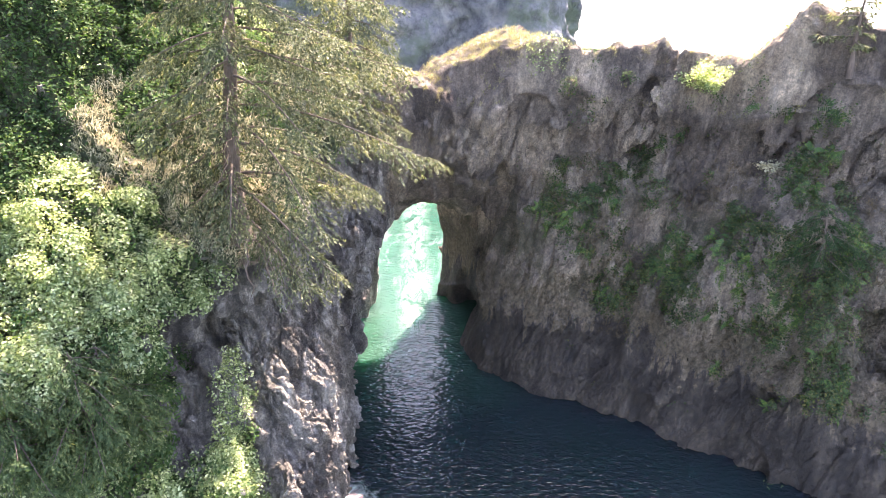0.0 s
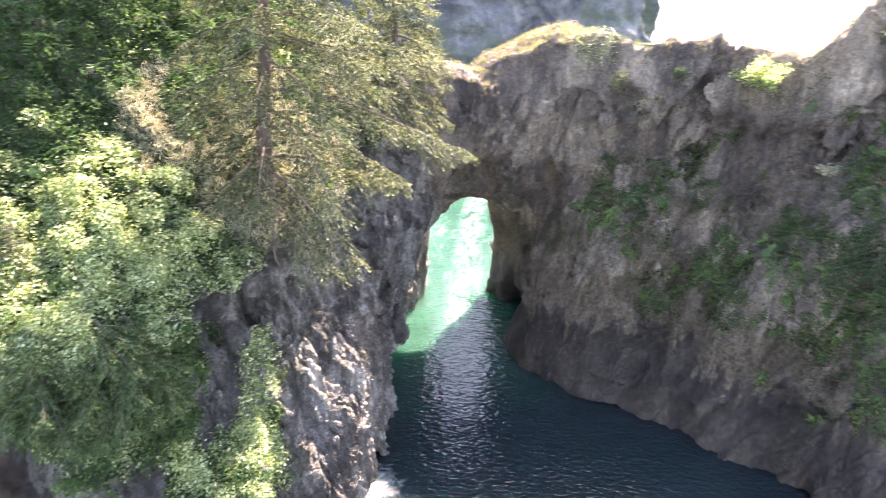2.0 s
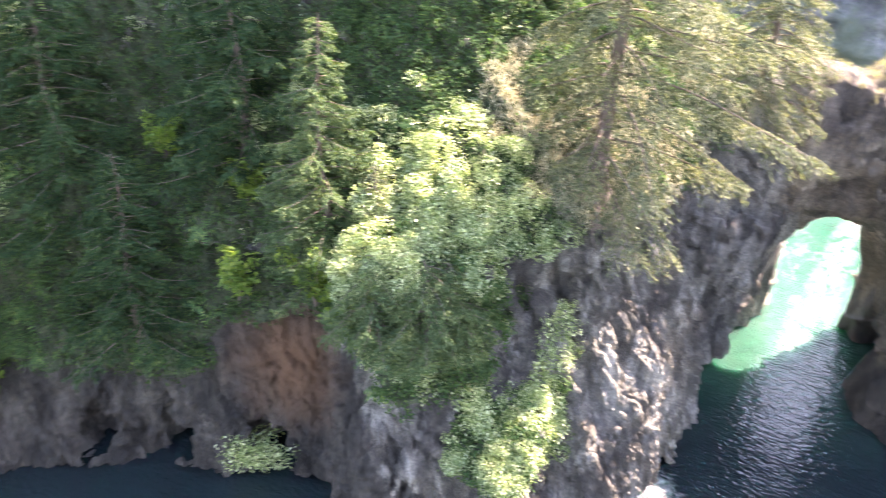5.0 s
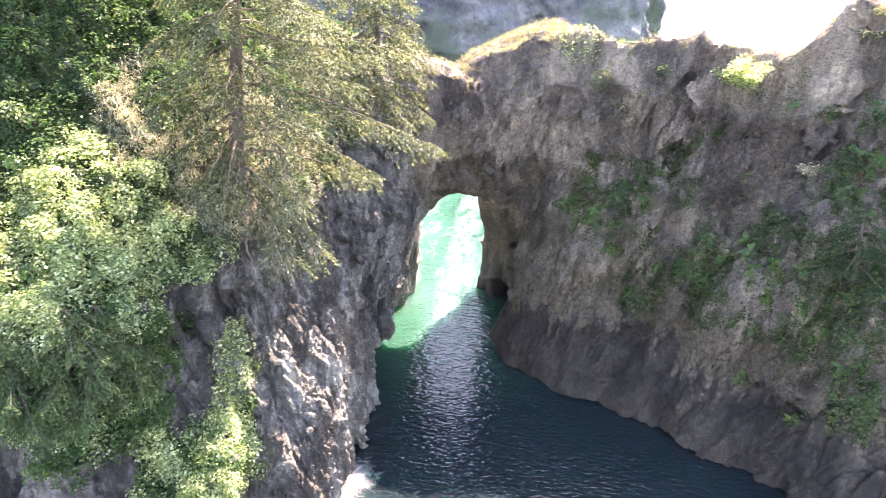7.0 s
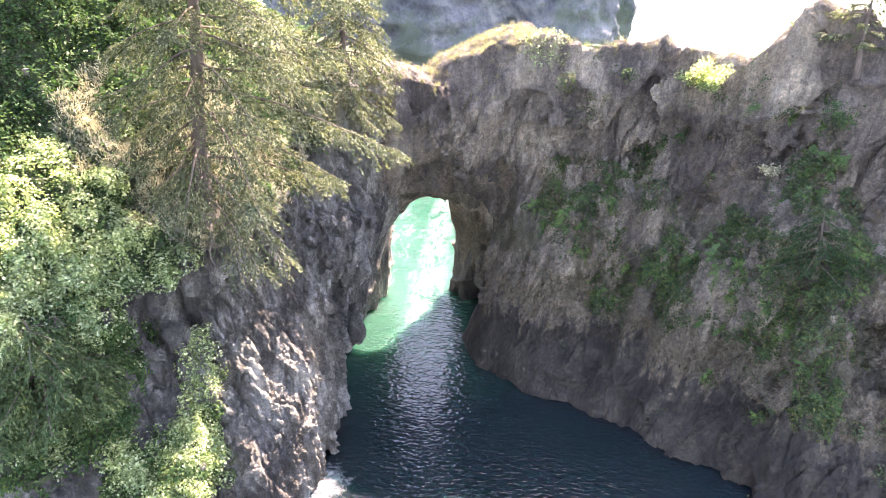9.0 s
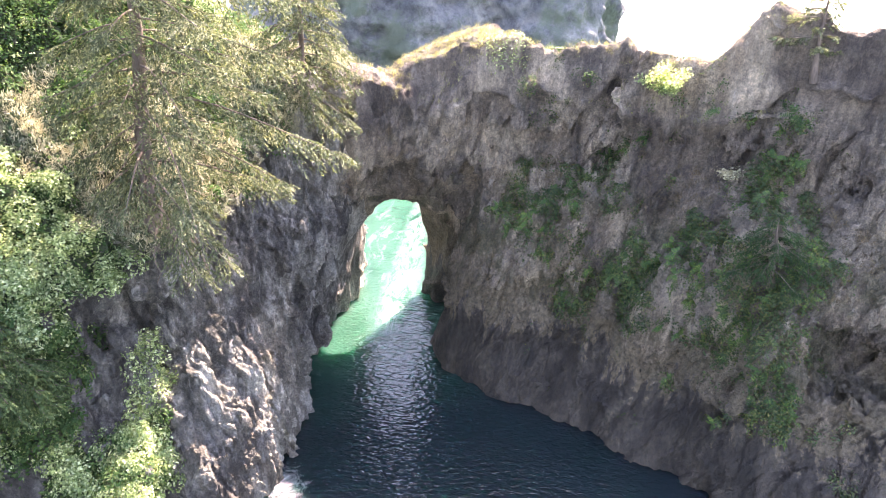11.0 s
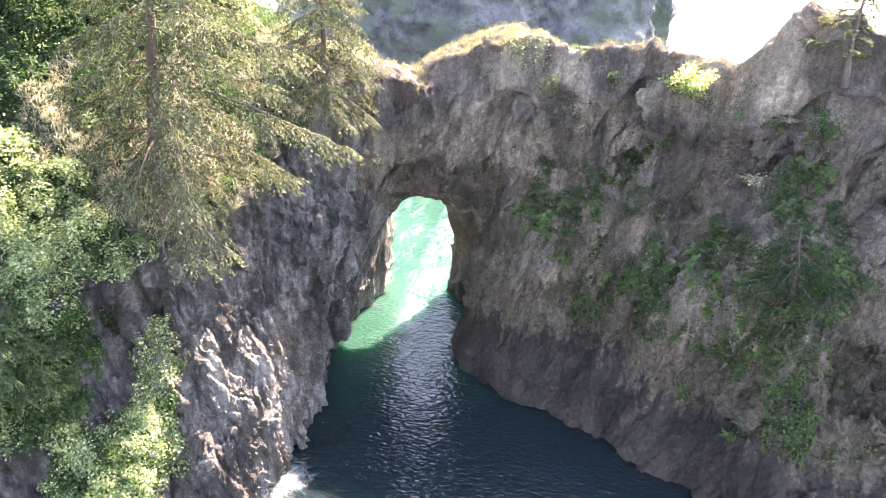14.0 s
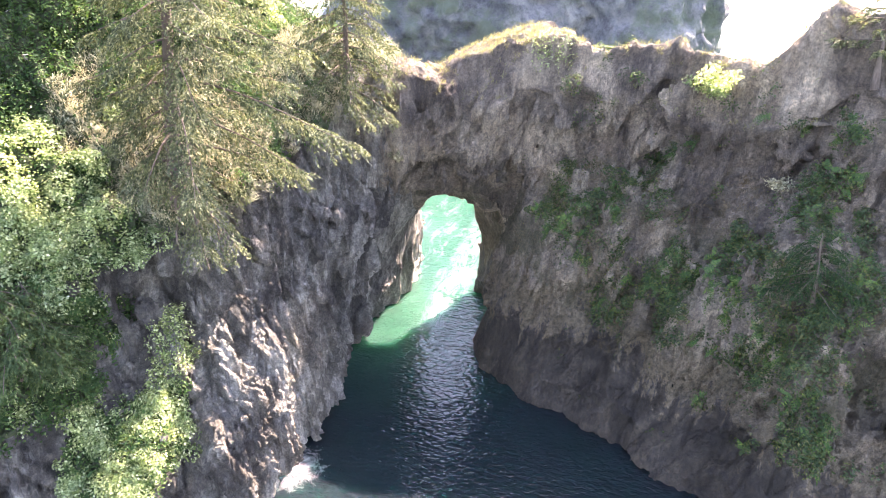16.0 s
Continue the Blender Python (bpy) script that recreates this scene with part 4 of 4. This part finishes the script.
rough = 0.45 * value_noise(centre, (1.2, 1.2, 1.6), 41) + 0.35 * value_noise(centre, 0.55, 42) + 0.2 * value_noise(centre, 0.28, 45)
near_green = np.full(len(centre), -9.0)
for gx, gz, gw, gh in GREENS:
    near_green = np.maximum(near_green, 1 - ((CX - gx) / (1.4 * gw)) ** 2 - ((CZ - gz) / (1.35 * gh)) ** 2)
near_green = np.clip(near_green, -1.4, 0.7)
on_wall = np.where(WALLSIDE & (CY < 31) & (CX > 3.4), np.clip((near_green * 0.5 + 4.2 * (rough - 0.52)) * 4, 0, 1), 0.0)
ledge = np.where(WALLSIDE & (CY < 31) & (CX > 3.0) & (CZ > 2.6) & (CZ < 10), np.clip(near_green * 0.3 + 2.2 * (value_noise(centre, 1.3, 47) - 0.42), 0, 1), 0)
spots = WALLSIDE & (CY < 31) & (CX > 3) & (CZ > 8.5) & (value_noise(centre, 0.9, 43) > 0.80)
stuff("ledge_shrubs", join_arrays([canopy(on_wall + 0.25 * spots, 36000, 0.095, 0.02, 0.35, 0.7, 44), bushes(on_wall, 170, 0.26, 90, 0.095, 48)]), LEAF_WALL, "dark green ferns and shrubs on shaded ledges", "shrubs")
stuff("ledge_grass", blades(ledge, 14000, 0.22), WITHERED, "withered grass hanging between the ledge plants", "grass")
knob = WALLSIDE & (CX > 0.2) & (CX < 4.9) & (CZ > 13.3) & (NZ > 0.45) & (CY < 33)
stuff("crest_grass", blades(np.where(knob, 1.0, 0) + np.where((CX > -6) & (CX < 14) & (CY > 24) & (CZ > 11.8) & (NZ > 0.5) & (CY < 33), 0.55, 0), 24000, 0.15), CREST_DRY, "sunlit dry grass capping the crest of the wall", "grass")
stuff("crest_herbs", canopy(np.where(WALLSIDE & (CX > 3.2) & (CX < 4.8) & (CZ > 13.2) & (CY < 30.5), 1.0, 0), 700, 0.09, 0.02, 0.22, 0.7, 46), LEAF_BRIGHT, "yellow-green herbs on the sunny crest", "herbs")


def ferns(weight, n, size):
    """Sword ferns: rosettes of arching fronds with paired leaflets."""
    p, nrm = scatter(weight, n)
    fronds, steps = 9, 7
    root = np.repeat(p, fronds, axis=0)
    up = np.repeat(unit(nrm + np.array([0, 0, 0.6])), fronds, axis=0)
    m = len(root)
    out = unit(np.cross(up, rng.normal(0, 1, (m, 3))))
    L = (size * rng.uniform(0.6, 1.2, m))[:, None]
    v = []
    for k in range(steps):
        s = (k + 1) / steps
        spine = root + out * L * s + up * L * (0.75 * s - 0.75 * s * s) - np.array([0, 0, 0.18]) * L * s * s
        side = np.cross(up, out) * L * 0.20 * math.sin(math.pi * (0.12 + 0.86 * s))
        fore, back = out * L * 0.05, -out * L * 0.045
        for w in (side, -side):
            v.append(np.stack([spine + back, spine + w * 0.9 + back * 0.2, spine + w + fore, spine + fore], axis=1))
    v = np.concatenate(v).reshape(-1, 3)
    return v, np.arange(len(v)).reshape(-1, 4)


stuff("ledge_ferns", ferns(on_wall * (rough > 0.5) + 0.3 * on_wall, 300, 0.42), LEAF_FERN, "sword ferns sprouting on the shaded ledges", "ferns")
stuff("slope_ferns", ferns(np.where(GROWN & ((CX < -10.5) | (CZ < 8.5)), 1.0, 0.0) * (LUMP > 0.45), 220, 0.6), LEAF_FERN, "large green ferns among the slope shrubs", "ferns")


def tube(points, radii, sides=7):
    """A tapered tube along points."""
    points, radii = np.asarray(points, dtype=float), np.asarray(radii, dtype=float)
    t = unit(np.gradient(points, axis=0))
    ref = np.where(np.abs(t[:, 2:3]) > 0.9, np.array([[1.0, 0, 0]]), np.array([[0, 0, 1.0]]))
    u = unit(np.cross(t, ref))
    w = np.cross(t, u)
    a = np.linspace(0, 2 * math.pi, sides, endpoint=False)
    ring = u[:, None] * np.cos(a)[None, :, None] + w[:, None] * np.sin(a)[None, :, None]
    v = (points[:, None] + ring * radii[:, None, None]).reshape(-1, 3)
    n = len(points)
    i = np.arange(n - 1)[:, None] * sides + np.arange(sides)
    j = np.arange(n - 1)[:, None] * sides + (np.arange(sides) + 1) % sides
    return v, np.stack([i, j, j + sides, i + sides], axis=-1).reshape(-1, 4)


def conifer(name, label, base, height, girth, limbs, first, reach, droop, rise, twig, thick, mat, lean=(0.0, 0.0), seed=1, tip_up=0.12, tuft=0.13):
    """A conifer: trunk, limbs in whorls that droop, and flat sprays of needles on them.
    reach(f, azimuth): a limb's length at the fraction f of the height."""
    r = np.random.default_rng(seed)
    root = new(name)
    root.location = base
    zs = np.linspace(-0.6, height, 16)
    f = np.clip(zs / height, 0, 1)
    wander = np.stack([0.10 * np.sin(zs * 0.8 + seed) + lean[0] * f ** 1.5 * height, 0.10 * np.cos(zs * 0.7 + seed) + lean[1] * f ** 1.5 * height, zs], axis=1)
    radii = girth * (1 - f) ** 0.85 + 0.012 + girth * 0.9 * np.exp(-np.clip(zs + 0.1, 0, None) * 3.5)
    part("trunk", mesh_of("trunk", *tube(wander, radii, 10), BARK), root)
    for i in range(limbs):
        g = first + (0.985 - first) * (i + r.random()) / limbs
        z = g * height
        az = i * 2.39996 + r.normal(0, 0.3)
        start = np.array([np.interp(z, zs, wander[:, 0]), np.interp(z, zs, wander[:, 1]), z])
        L = max(0.15, reach(g, az) * r.uniform(0.72, 1.08))
        s = np.linspace(0, 1, 9)
        out = np.array([math.cos(az), math.sin(az), 0.0])
        bend = r.normal(0, 0.10)
        cross = np.array([-out[1], out[0], 0.0])
        dr, ri = droop(g) * r.uniform(0.7, 1.25), rise(g)
        pts = start + np.outer(s * L, out) + np.outer(L * bend * s ** 2, cross) + np.outer(L * (ri * s - dr * s ** 2 + tip_up * s ** 5), (0, 0, 1))
        limb_mesh = tube(pts, np.linspace(max(0.012, girth * 0.18 * (1 - g) + 0.014), 0.006, 9), 5)
        k = max(6, int(L / thick))
        at = np.linspace(0.12, 1.0, k) + r.normal(0, 0.3 / k, k)
        at = np.clip(at, 0.08, 1.0) ** 0.85
        origin = np.stack([np.interp(at, s, pts[:, c]) for c in range(3)], axis=1)
        along = unit(np.stack([np.interp(at, s, np.gradient(pts[:, c])) for c in range(3)], axis=1))
        side = np.where(np.arange(k) % 2 == 0, 1, -1)[:, None] * cross
        length = twig * (0.35 + 0.9 * np.sin(np.clip(at, 0, 1) * 2.6 + 0.25)) * r.uniform(0.55, 1.2, k) * min(1.0, 0.45 + L / 2.5)
        way = unit(side * r.uniform(0.35, 1.0, (k, 1)) + along * 0.75 + np.stack([0 * at, 0 * at, r.uniform(-0.85, 0.05, k)], axis=1))
        # side shoots off each twig, alternating
        shoots = 6
        own = np.repeat(np.arange(k), shoots)
        f0 = np.tile(np.linspace(0.15, 0.9, shoots), k) + r.normal(0, 0.04, k * shoots)
        turn = unit(np.cross(way, np.array([0, 0, 1.0])) + 1e-6)[own] * np.tile(np.where(np.arange(shoots) % 2 == 0, 1.0, -1.0), k)[:, None]
        shoot_from = origin[own] + way[own] * (f0 * length[own])[:, None] - np.outer(0.25 * f0 ** 2 * length[own], (0, 0, 1))
        shoot_way = unit(way[own] * 0.8 + turn * r.uniform(0.4, 0.9, (k * shoots, 1)) + np.stack([0 * f0, 0 * f0, r.uniform(-0.7, 0.1, k * shoots)], axis=1))
        starts, ways = np.concatenate([origin, shoot_from]), np.concatenate([way, shoot_way])
        lengths = np.concatenate([length, length[own] * 0.42 * (1.15 - 0.6 * f0) * r.uniform(0.6, 1.2, k * shoots)])
        m = np.maximum(2, (lengths / (0.29 * tuft)).astype(int))
        owner = np.repeat(np.arange(len(starts)), m)
        place = r.random(len(owner))
        p = starts[owner] + ways[owner] * (place * lengths[owner])[:, None] - np.outer(0.25 * place ** 2 * lengths[owner], (0, 0, 1)) + r.normal(0, 0.09 * tuft, (len(owner), 3))
        grow = unit(ways[owner] * 1.0 + r.normal(0, 0.42, (len(owner), 3)))
        face = unit(np.array([0, 0, 1.0]) + r.normal(0, 0.6, (len(owner), 3)))
        size = tuft * r.uniform(0.6, 1.2, len(owner))
        limb = part("limb", mesh_of("limb", *limb_mesh, BARK), root)
        part("foliage", mesh_of("foliage", *leaves(p, grow, face, size, size * 0.31, 0.1), mat, smooth=False), limb)
    return tagged(root, label, "tree")


def cone_reach(width, power=0.8):
    return lambda g, az: width * (1 - g) ** power + 0.15


def big_reach(g, az):
    towards = math.cos(az - 0.05)
    bare = 1 - 0.6 * max(0.0, math.cos(az + 1.6)) ** 2 * max(0.0, 1 - g / 0.4)   # lower trunk bare on the side of the cove
    return bare * (1 - 0.7 * max(0.0, math.cos(az - 1.35)) ** 2) * (2.1 + 4.5 * max(0.0, towards) ** 0.7 + (0.9 if g > 0.32 else 0.0) * max(0.0, -towards)) * (1 - g) ** 0.35 * (0.75 + 0.25 * min(1.0, g / 0.35))


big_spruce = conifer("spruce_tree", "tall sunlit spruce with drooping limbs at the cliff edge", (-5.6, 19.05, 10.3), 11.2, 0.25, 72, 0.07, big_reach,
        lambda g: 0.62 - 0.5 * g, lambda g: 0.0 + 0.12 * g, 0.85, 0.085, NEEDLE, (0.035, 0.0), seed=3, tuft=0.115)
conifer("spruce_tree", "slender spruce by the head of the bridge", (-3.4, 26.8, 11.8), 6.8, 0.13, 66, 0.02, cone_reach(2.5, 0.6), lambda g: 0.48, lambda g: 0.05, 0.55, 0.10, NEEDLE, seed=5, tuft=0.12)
conifer("young_spruce", "pointed young spruce rising from the thicket", (-12.6, 14.9, 7.6), 8.0, 0.11, 84, 0.03, cone_reach(2.5, 0.8), lambda g: 0.24, lambda g: -0.02, 0.50, 0.085, NEEDLE_YOUNG, seed=7)
conifer("young_spruce", "small spruce among bright bushes, coloured pale as in sunlight", (-10.75, 15.2, 8.4), 3.2, 0.05, 40, 0.03, cone_reach(1.0, 0.8), lambda g: 0.15, lambda g: 0.05, 0.3, 0.08, NEEDLE, seed=8, tuft=0.1)
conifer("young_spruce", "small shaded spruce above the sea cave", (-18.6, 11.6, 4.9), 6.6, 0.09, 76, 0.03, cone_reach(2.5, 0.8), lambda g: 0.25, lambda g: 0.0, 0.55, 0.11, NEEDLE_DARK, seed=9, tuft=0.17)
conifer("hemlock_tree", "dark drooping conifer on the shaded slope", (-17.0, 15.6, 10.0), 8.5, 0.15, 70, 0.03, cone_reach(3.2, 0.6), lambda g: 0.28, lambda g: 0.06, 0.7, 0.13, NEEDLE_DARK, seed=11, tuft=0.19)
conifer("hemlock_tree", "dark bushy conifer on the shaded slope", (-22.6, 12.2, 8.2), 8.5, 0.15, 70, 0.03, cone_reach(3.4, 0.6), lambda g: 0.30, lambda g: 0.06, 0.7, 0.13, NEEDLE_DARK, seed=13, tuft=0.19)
conifer("dwarf_conifer", "low spreading conifer on the rock ledge", (13.1, 23.4, 7.4), 2.3, 0.07, 26, 0.15, cone_reach(1.7, 0.5), lambda g: 0.40, lambda g: 0.05, 0.4, 0.07, NEEDLE_DARK, seed=15, tuft=0.1)
conifer("wind_bent_spruce", "small wind-bent spruce on the crest of the wall", (14.3, 26.1, 14.1), 3.2, 0.06, 24, 0.10, lambda g, az: (0.8 + 0.9 * max(0.0, -math.cos(az))) * (1 - g) ** 0.5, lambda g: 0.15, lambda g: 0.05, 0.36, 0.07, NEEDLE, seed=17, tuft=0.12)
for x, y, z, h, w, sd in ((-8.4, 15.2, 6.9, 2.3, 1.4, 19), (-8.6, 14.6, 7.0, 2.4, 1.9, 20), (-9.8, 13.8, 7.2, 2.4, 1.7, 21)):
    tagged(conifer("young_hemlock", "young hemlock hanging over the cliff edge", (x, y, z), h, 0.06, 40, 0.03, cone_reach(w, 0.5), lambda g: 0.45, lambda g: 0.0, 0.5, 0.08, NEEDLE_YOUNG, seed=sd, tuft=0.115), group="young hemlocks")


def broadleaf(name, label, base, height, spread, n_limbs, n_leaves, mat, seed, category="tree", leaf=0.16):
    """A leafy tree or bush: forked stems with leaf clumps round their ends."""
    r = np.random.default_rng(seed)
    root = new(name)
    root.location = base
    ends = []
    for i in range(n_limbs):
        az, f = i * 2.4 + r.normal(0, 0.3), (i + 1) / n_limbs
        s = np.linspace(0, 1, 7)
        reach_, top = spread * r.uniform(0.35, 1.0), height * (0.35 + 0.65 * f)
        pts = np.stack([math.cos(az) * reach_ * s ** 1.6, math.sin(az) * reach_ * s ** 1.6, top * s - 0.2], axis=1) + np.outer(s, r.normal(0, 0.05 * height, 3) * (1, 1, 0))
        part("stem", mesh_of("stem", *tube(pts, np.linspace(0.018 * height ** 0.8 + 0.008, 0.006, 7), 6), BARK), root)
        ends += [pts[k] for k in (3, 4, 5, 6)]
    ends = np.array(ends)
    o = ends[r.integers(0, len(ends), n_leaves)]
    p = o + unit(r.normal(0, 1, (n_leaves, 3))) * (spread * 0.42 * r.random((n_leaves, 1)) ** 0.5) * (1, 1, 0.7)
    face = unit(np.array([0, 0, 0.9]) + r.normal(0, 0.6, (n_leaves, 3)))
    size = leaf * r.uniform(0.6, 1.3, n_leaves)
    part("crown", mesh_of("crown", *leaves(p, np.cross(face, r.normal(0, 1, (n_leaves, 3))), face, size, size * 0.65), mat, smooth=False), root)
    return tagged(root, label, category)


broadleaf("alder_tree", "sunlit alder tree on the near shore", (-22.8, 5.9, 1.5), 12.0, 2.2, 12, 9000, LEAF_BRIGHT, 23, leaf=0.2)
broadleaf("crest_bush", "pale-leaved bush on a notch of the crest", (9.8, 27.5, 12.85), 1.05, 0.85, 8, 2300, LEAF_BRIGHT, 25, "bush", 0.11)
broadleaf("crest_bush", "little round bush on the peak of the wall", (12.6, 27.0, 14.9), 0.5, 0.4, 5, 420, LEAF_BRIGHT, 26, "bush", 0.09)
broadleaf("cave_bush", "yellow-green bush at the mouth of the cave", (-15.2, 12.9, 0.5), 0.9, 1.5, 8, 2200, LEAF_BRIGHT, 27, "bush", 0.13)
broadleaf("hanging_herb", "sunlit herb clinging to the arch rock", (-1.75, 27.6, 9.7), 0.45, 0.35, 4, 260, DRY_GRASS, 28, "herb", 0.1)
broadleaf("hanging_herb", "ochre herb cushion on the shaded wall", (12.1, 26.5, 10.2), 0.3, 0.6, 6, 420, DRY_GRASS, 29, "herb", 0.1)

# spruces added on the ridge above the cove, mostly out of view, to shade the slope
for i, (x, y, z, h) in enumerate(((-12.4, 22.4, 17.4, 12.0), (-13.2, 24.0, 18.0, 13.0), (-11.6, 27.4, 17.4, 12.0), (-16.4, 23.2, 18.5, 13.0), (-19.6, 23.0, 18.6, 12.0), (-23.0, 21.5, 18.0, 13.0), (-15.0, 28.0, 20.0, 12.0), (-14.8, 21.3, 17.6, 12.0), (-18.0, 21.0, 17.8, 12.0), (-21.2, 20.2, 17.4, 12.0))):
    conifer("ridge_shade_spruce", "tall dark spruce added on the ridge to shade the slope", (x, y, z), h, 0.24, 36, 0.10, cone_reach(3.3, 0.6), lambda g: 0.3, lambda g: 0.04, 1.1, 0.36, NEEDLE_DARK, seed=60 + i, tuft=0.5)["group"] = "ridge wood"


# saplings with large pale leaves in the thicket
for x, y, z, h, w, n, sd in ((-15.6, 13.5, 6.6, 1.9, 0.9, 520, 71), (-16.3, 14.9, 9.4, 1.6, 0.8, 420, 72), (-22.2, 7.6, 3.0, 1.8, 1.1, 560, 73), (-19.7, 14.3, 10.6, 1.5, 0.9, 420, 74), (-10.9, 13.9, 6.6, 1.7, 0.8, 480, 75), (-12.4, 13.9, 7.2, 2.0, 0.9, 520, 76)):
    tagged(broadleaf("maple_sapling", "maple sapling with broad yellow-green leaves in the thicket", (x, y, z), h, w, 6, n, LEAF_SAPLING, sd, leaf=0.22), group="saplings in the thicket")


def boulder(base, size, seed):
    """A fallen block: a ball cut by random planes and roughened."""
    r = np.random.default_rng(seed)
    bm = bmesh.new()
    bmesh.ops.create_icosphere(bm, subdivisions=4, radius=1.0)
    cuts = [(unit(r.normal(0, 1, 3)), r.uniform(0.55, 0.85)) for _ in range(9)]
    co = np.array([v.co[:] for v in bm.verts])
    for n, d in cuts:
        co -= np.outer(np.clip(co @ n - d, 0, None), n)
    co *= size
    co += unit(co) * (0.10 * (value_noise(co + seed * 3.1, 0.35, 4) - 0.5) + 0.05 * (value_noise(co + seed * 2.3, 0.12, 5) - 0.5))[:, None]
    for v, c in zip(bm.verts, co):
        v.co = c
    me = bpy.data.meshes.new("boulder")
    bm.to_mesh(me)
    bm.free()
    me.materials.append(ROCK_LEFT)
    ob = new("boulder", me)
    ob.matrix_world = pose(*base, 0, 0, r.uniform(0, 360))
    return tagged(ob, "sunlit angular boulder fallen at the cliff foot", "boulder", "boulders at the cliff foot")


for k, (x, y, z, a, b, c) in enumerate(((-4.35, 19.35, 0.45, 0.75, 0.6, 0.55), (-4.9, 18.55, 0.35, 0.7, 0.55, 0.5), (-3.95, 19.9, 0.15, 0.55, 0.5, 0.35), (-5.0, 19.7, 1.5, 0.6, 0.5, 0.5), (-4.6, 20.35, 1.3, 0.45, 0.4, 0.4), (-5.6, 18.0, 0.5, 0.6, 0.6, 0.5))):
    boulder((x, y, z), (a, b, c), 80 + k)

# roots and dead twigs of the big spruce at the cliff edge
r = np.random.default_rng(90)
for k in range(9):
    az = r.uniform(-1.5, 0.9)
    s = np.linspace(0, 1, 9)
    L, drop = r.uniform(0.9, 1.6), r.uniform(0.8, 2.2)
    pts = np.stack([np.cos(az) * L * s ** 0.7, np.sin(az) * L * s ** 0.7, 0.15 - drop * s ** 1.8], axis=1) + r.normal(0, 0.04, (9, 3))
    part("root", mesh_of("root", *tube(pts, np.linspace(0.07, 0.012, 9), 6), BARK), big_spruce)
for k in range(14):
    az, z, L = r.uniform(0, 6.28), r.uniform(0.6, 3.2), r.uniform(0.7, 1.7)
    s = np.linspace(0, 1, 7)
    pts = np.stack([np.cos(az) * L * s, np.sin(az) * L * s, z - 0.35 * L * s ** 1.5], axis=1) + r.normal(0, 0.03, (7, 3))
    part("dead_twig", mesh_of("dead_twig", *tube(pts, np.linspace(0.022, 0.005, 7), 5), BARK), big_spruce)

for x, y, z, h, sd in ((-26.2, 9.6, 12.0, 9.0, 97), (-27.0, 6.6, 8.0, 10.0, 98)):
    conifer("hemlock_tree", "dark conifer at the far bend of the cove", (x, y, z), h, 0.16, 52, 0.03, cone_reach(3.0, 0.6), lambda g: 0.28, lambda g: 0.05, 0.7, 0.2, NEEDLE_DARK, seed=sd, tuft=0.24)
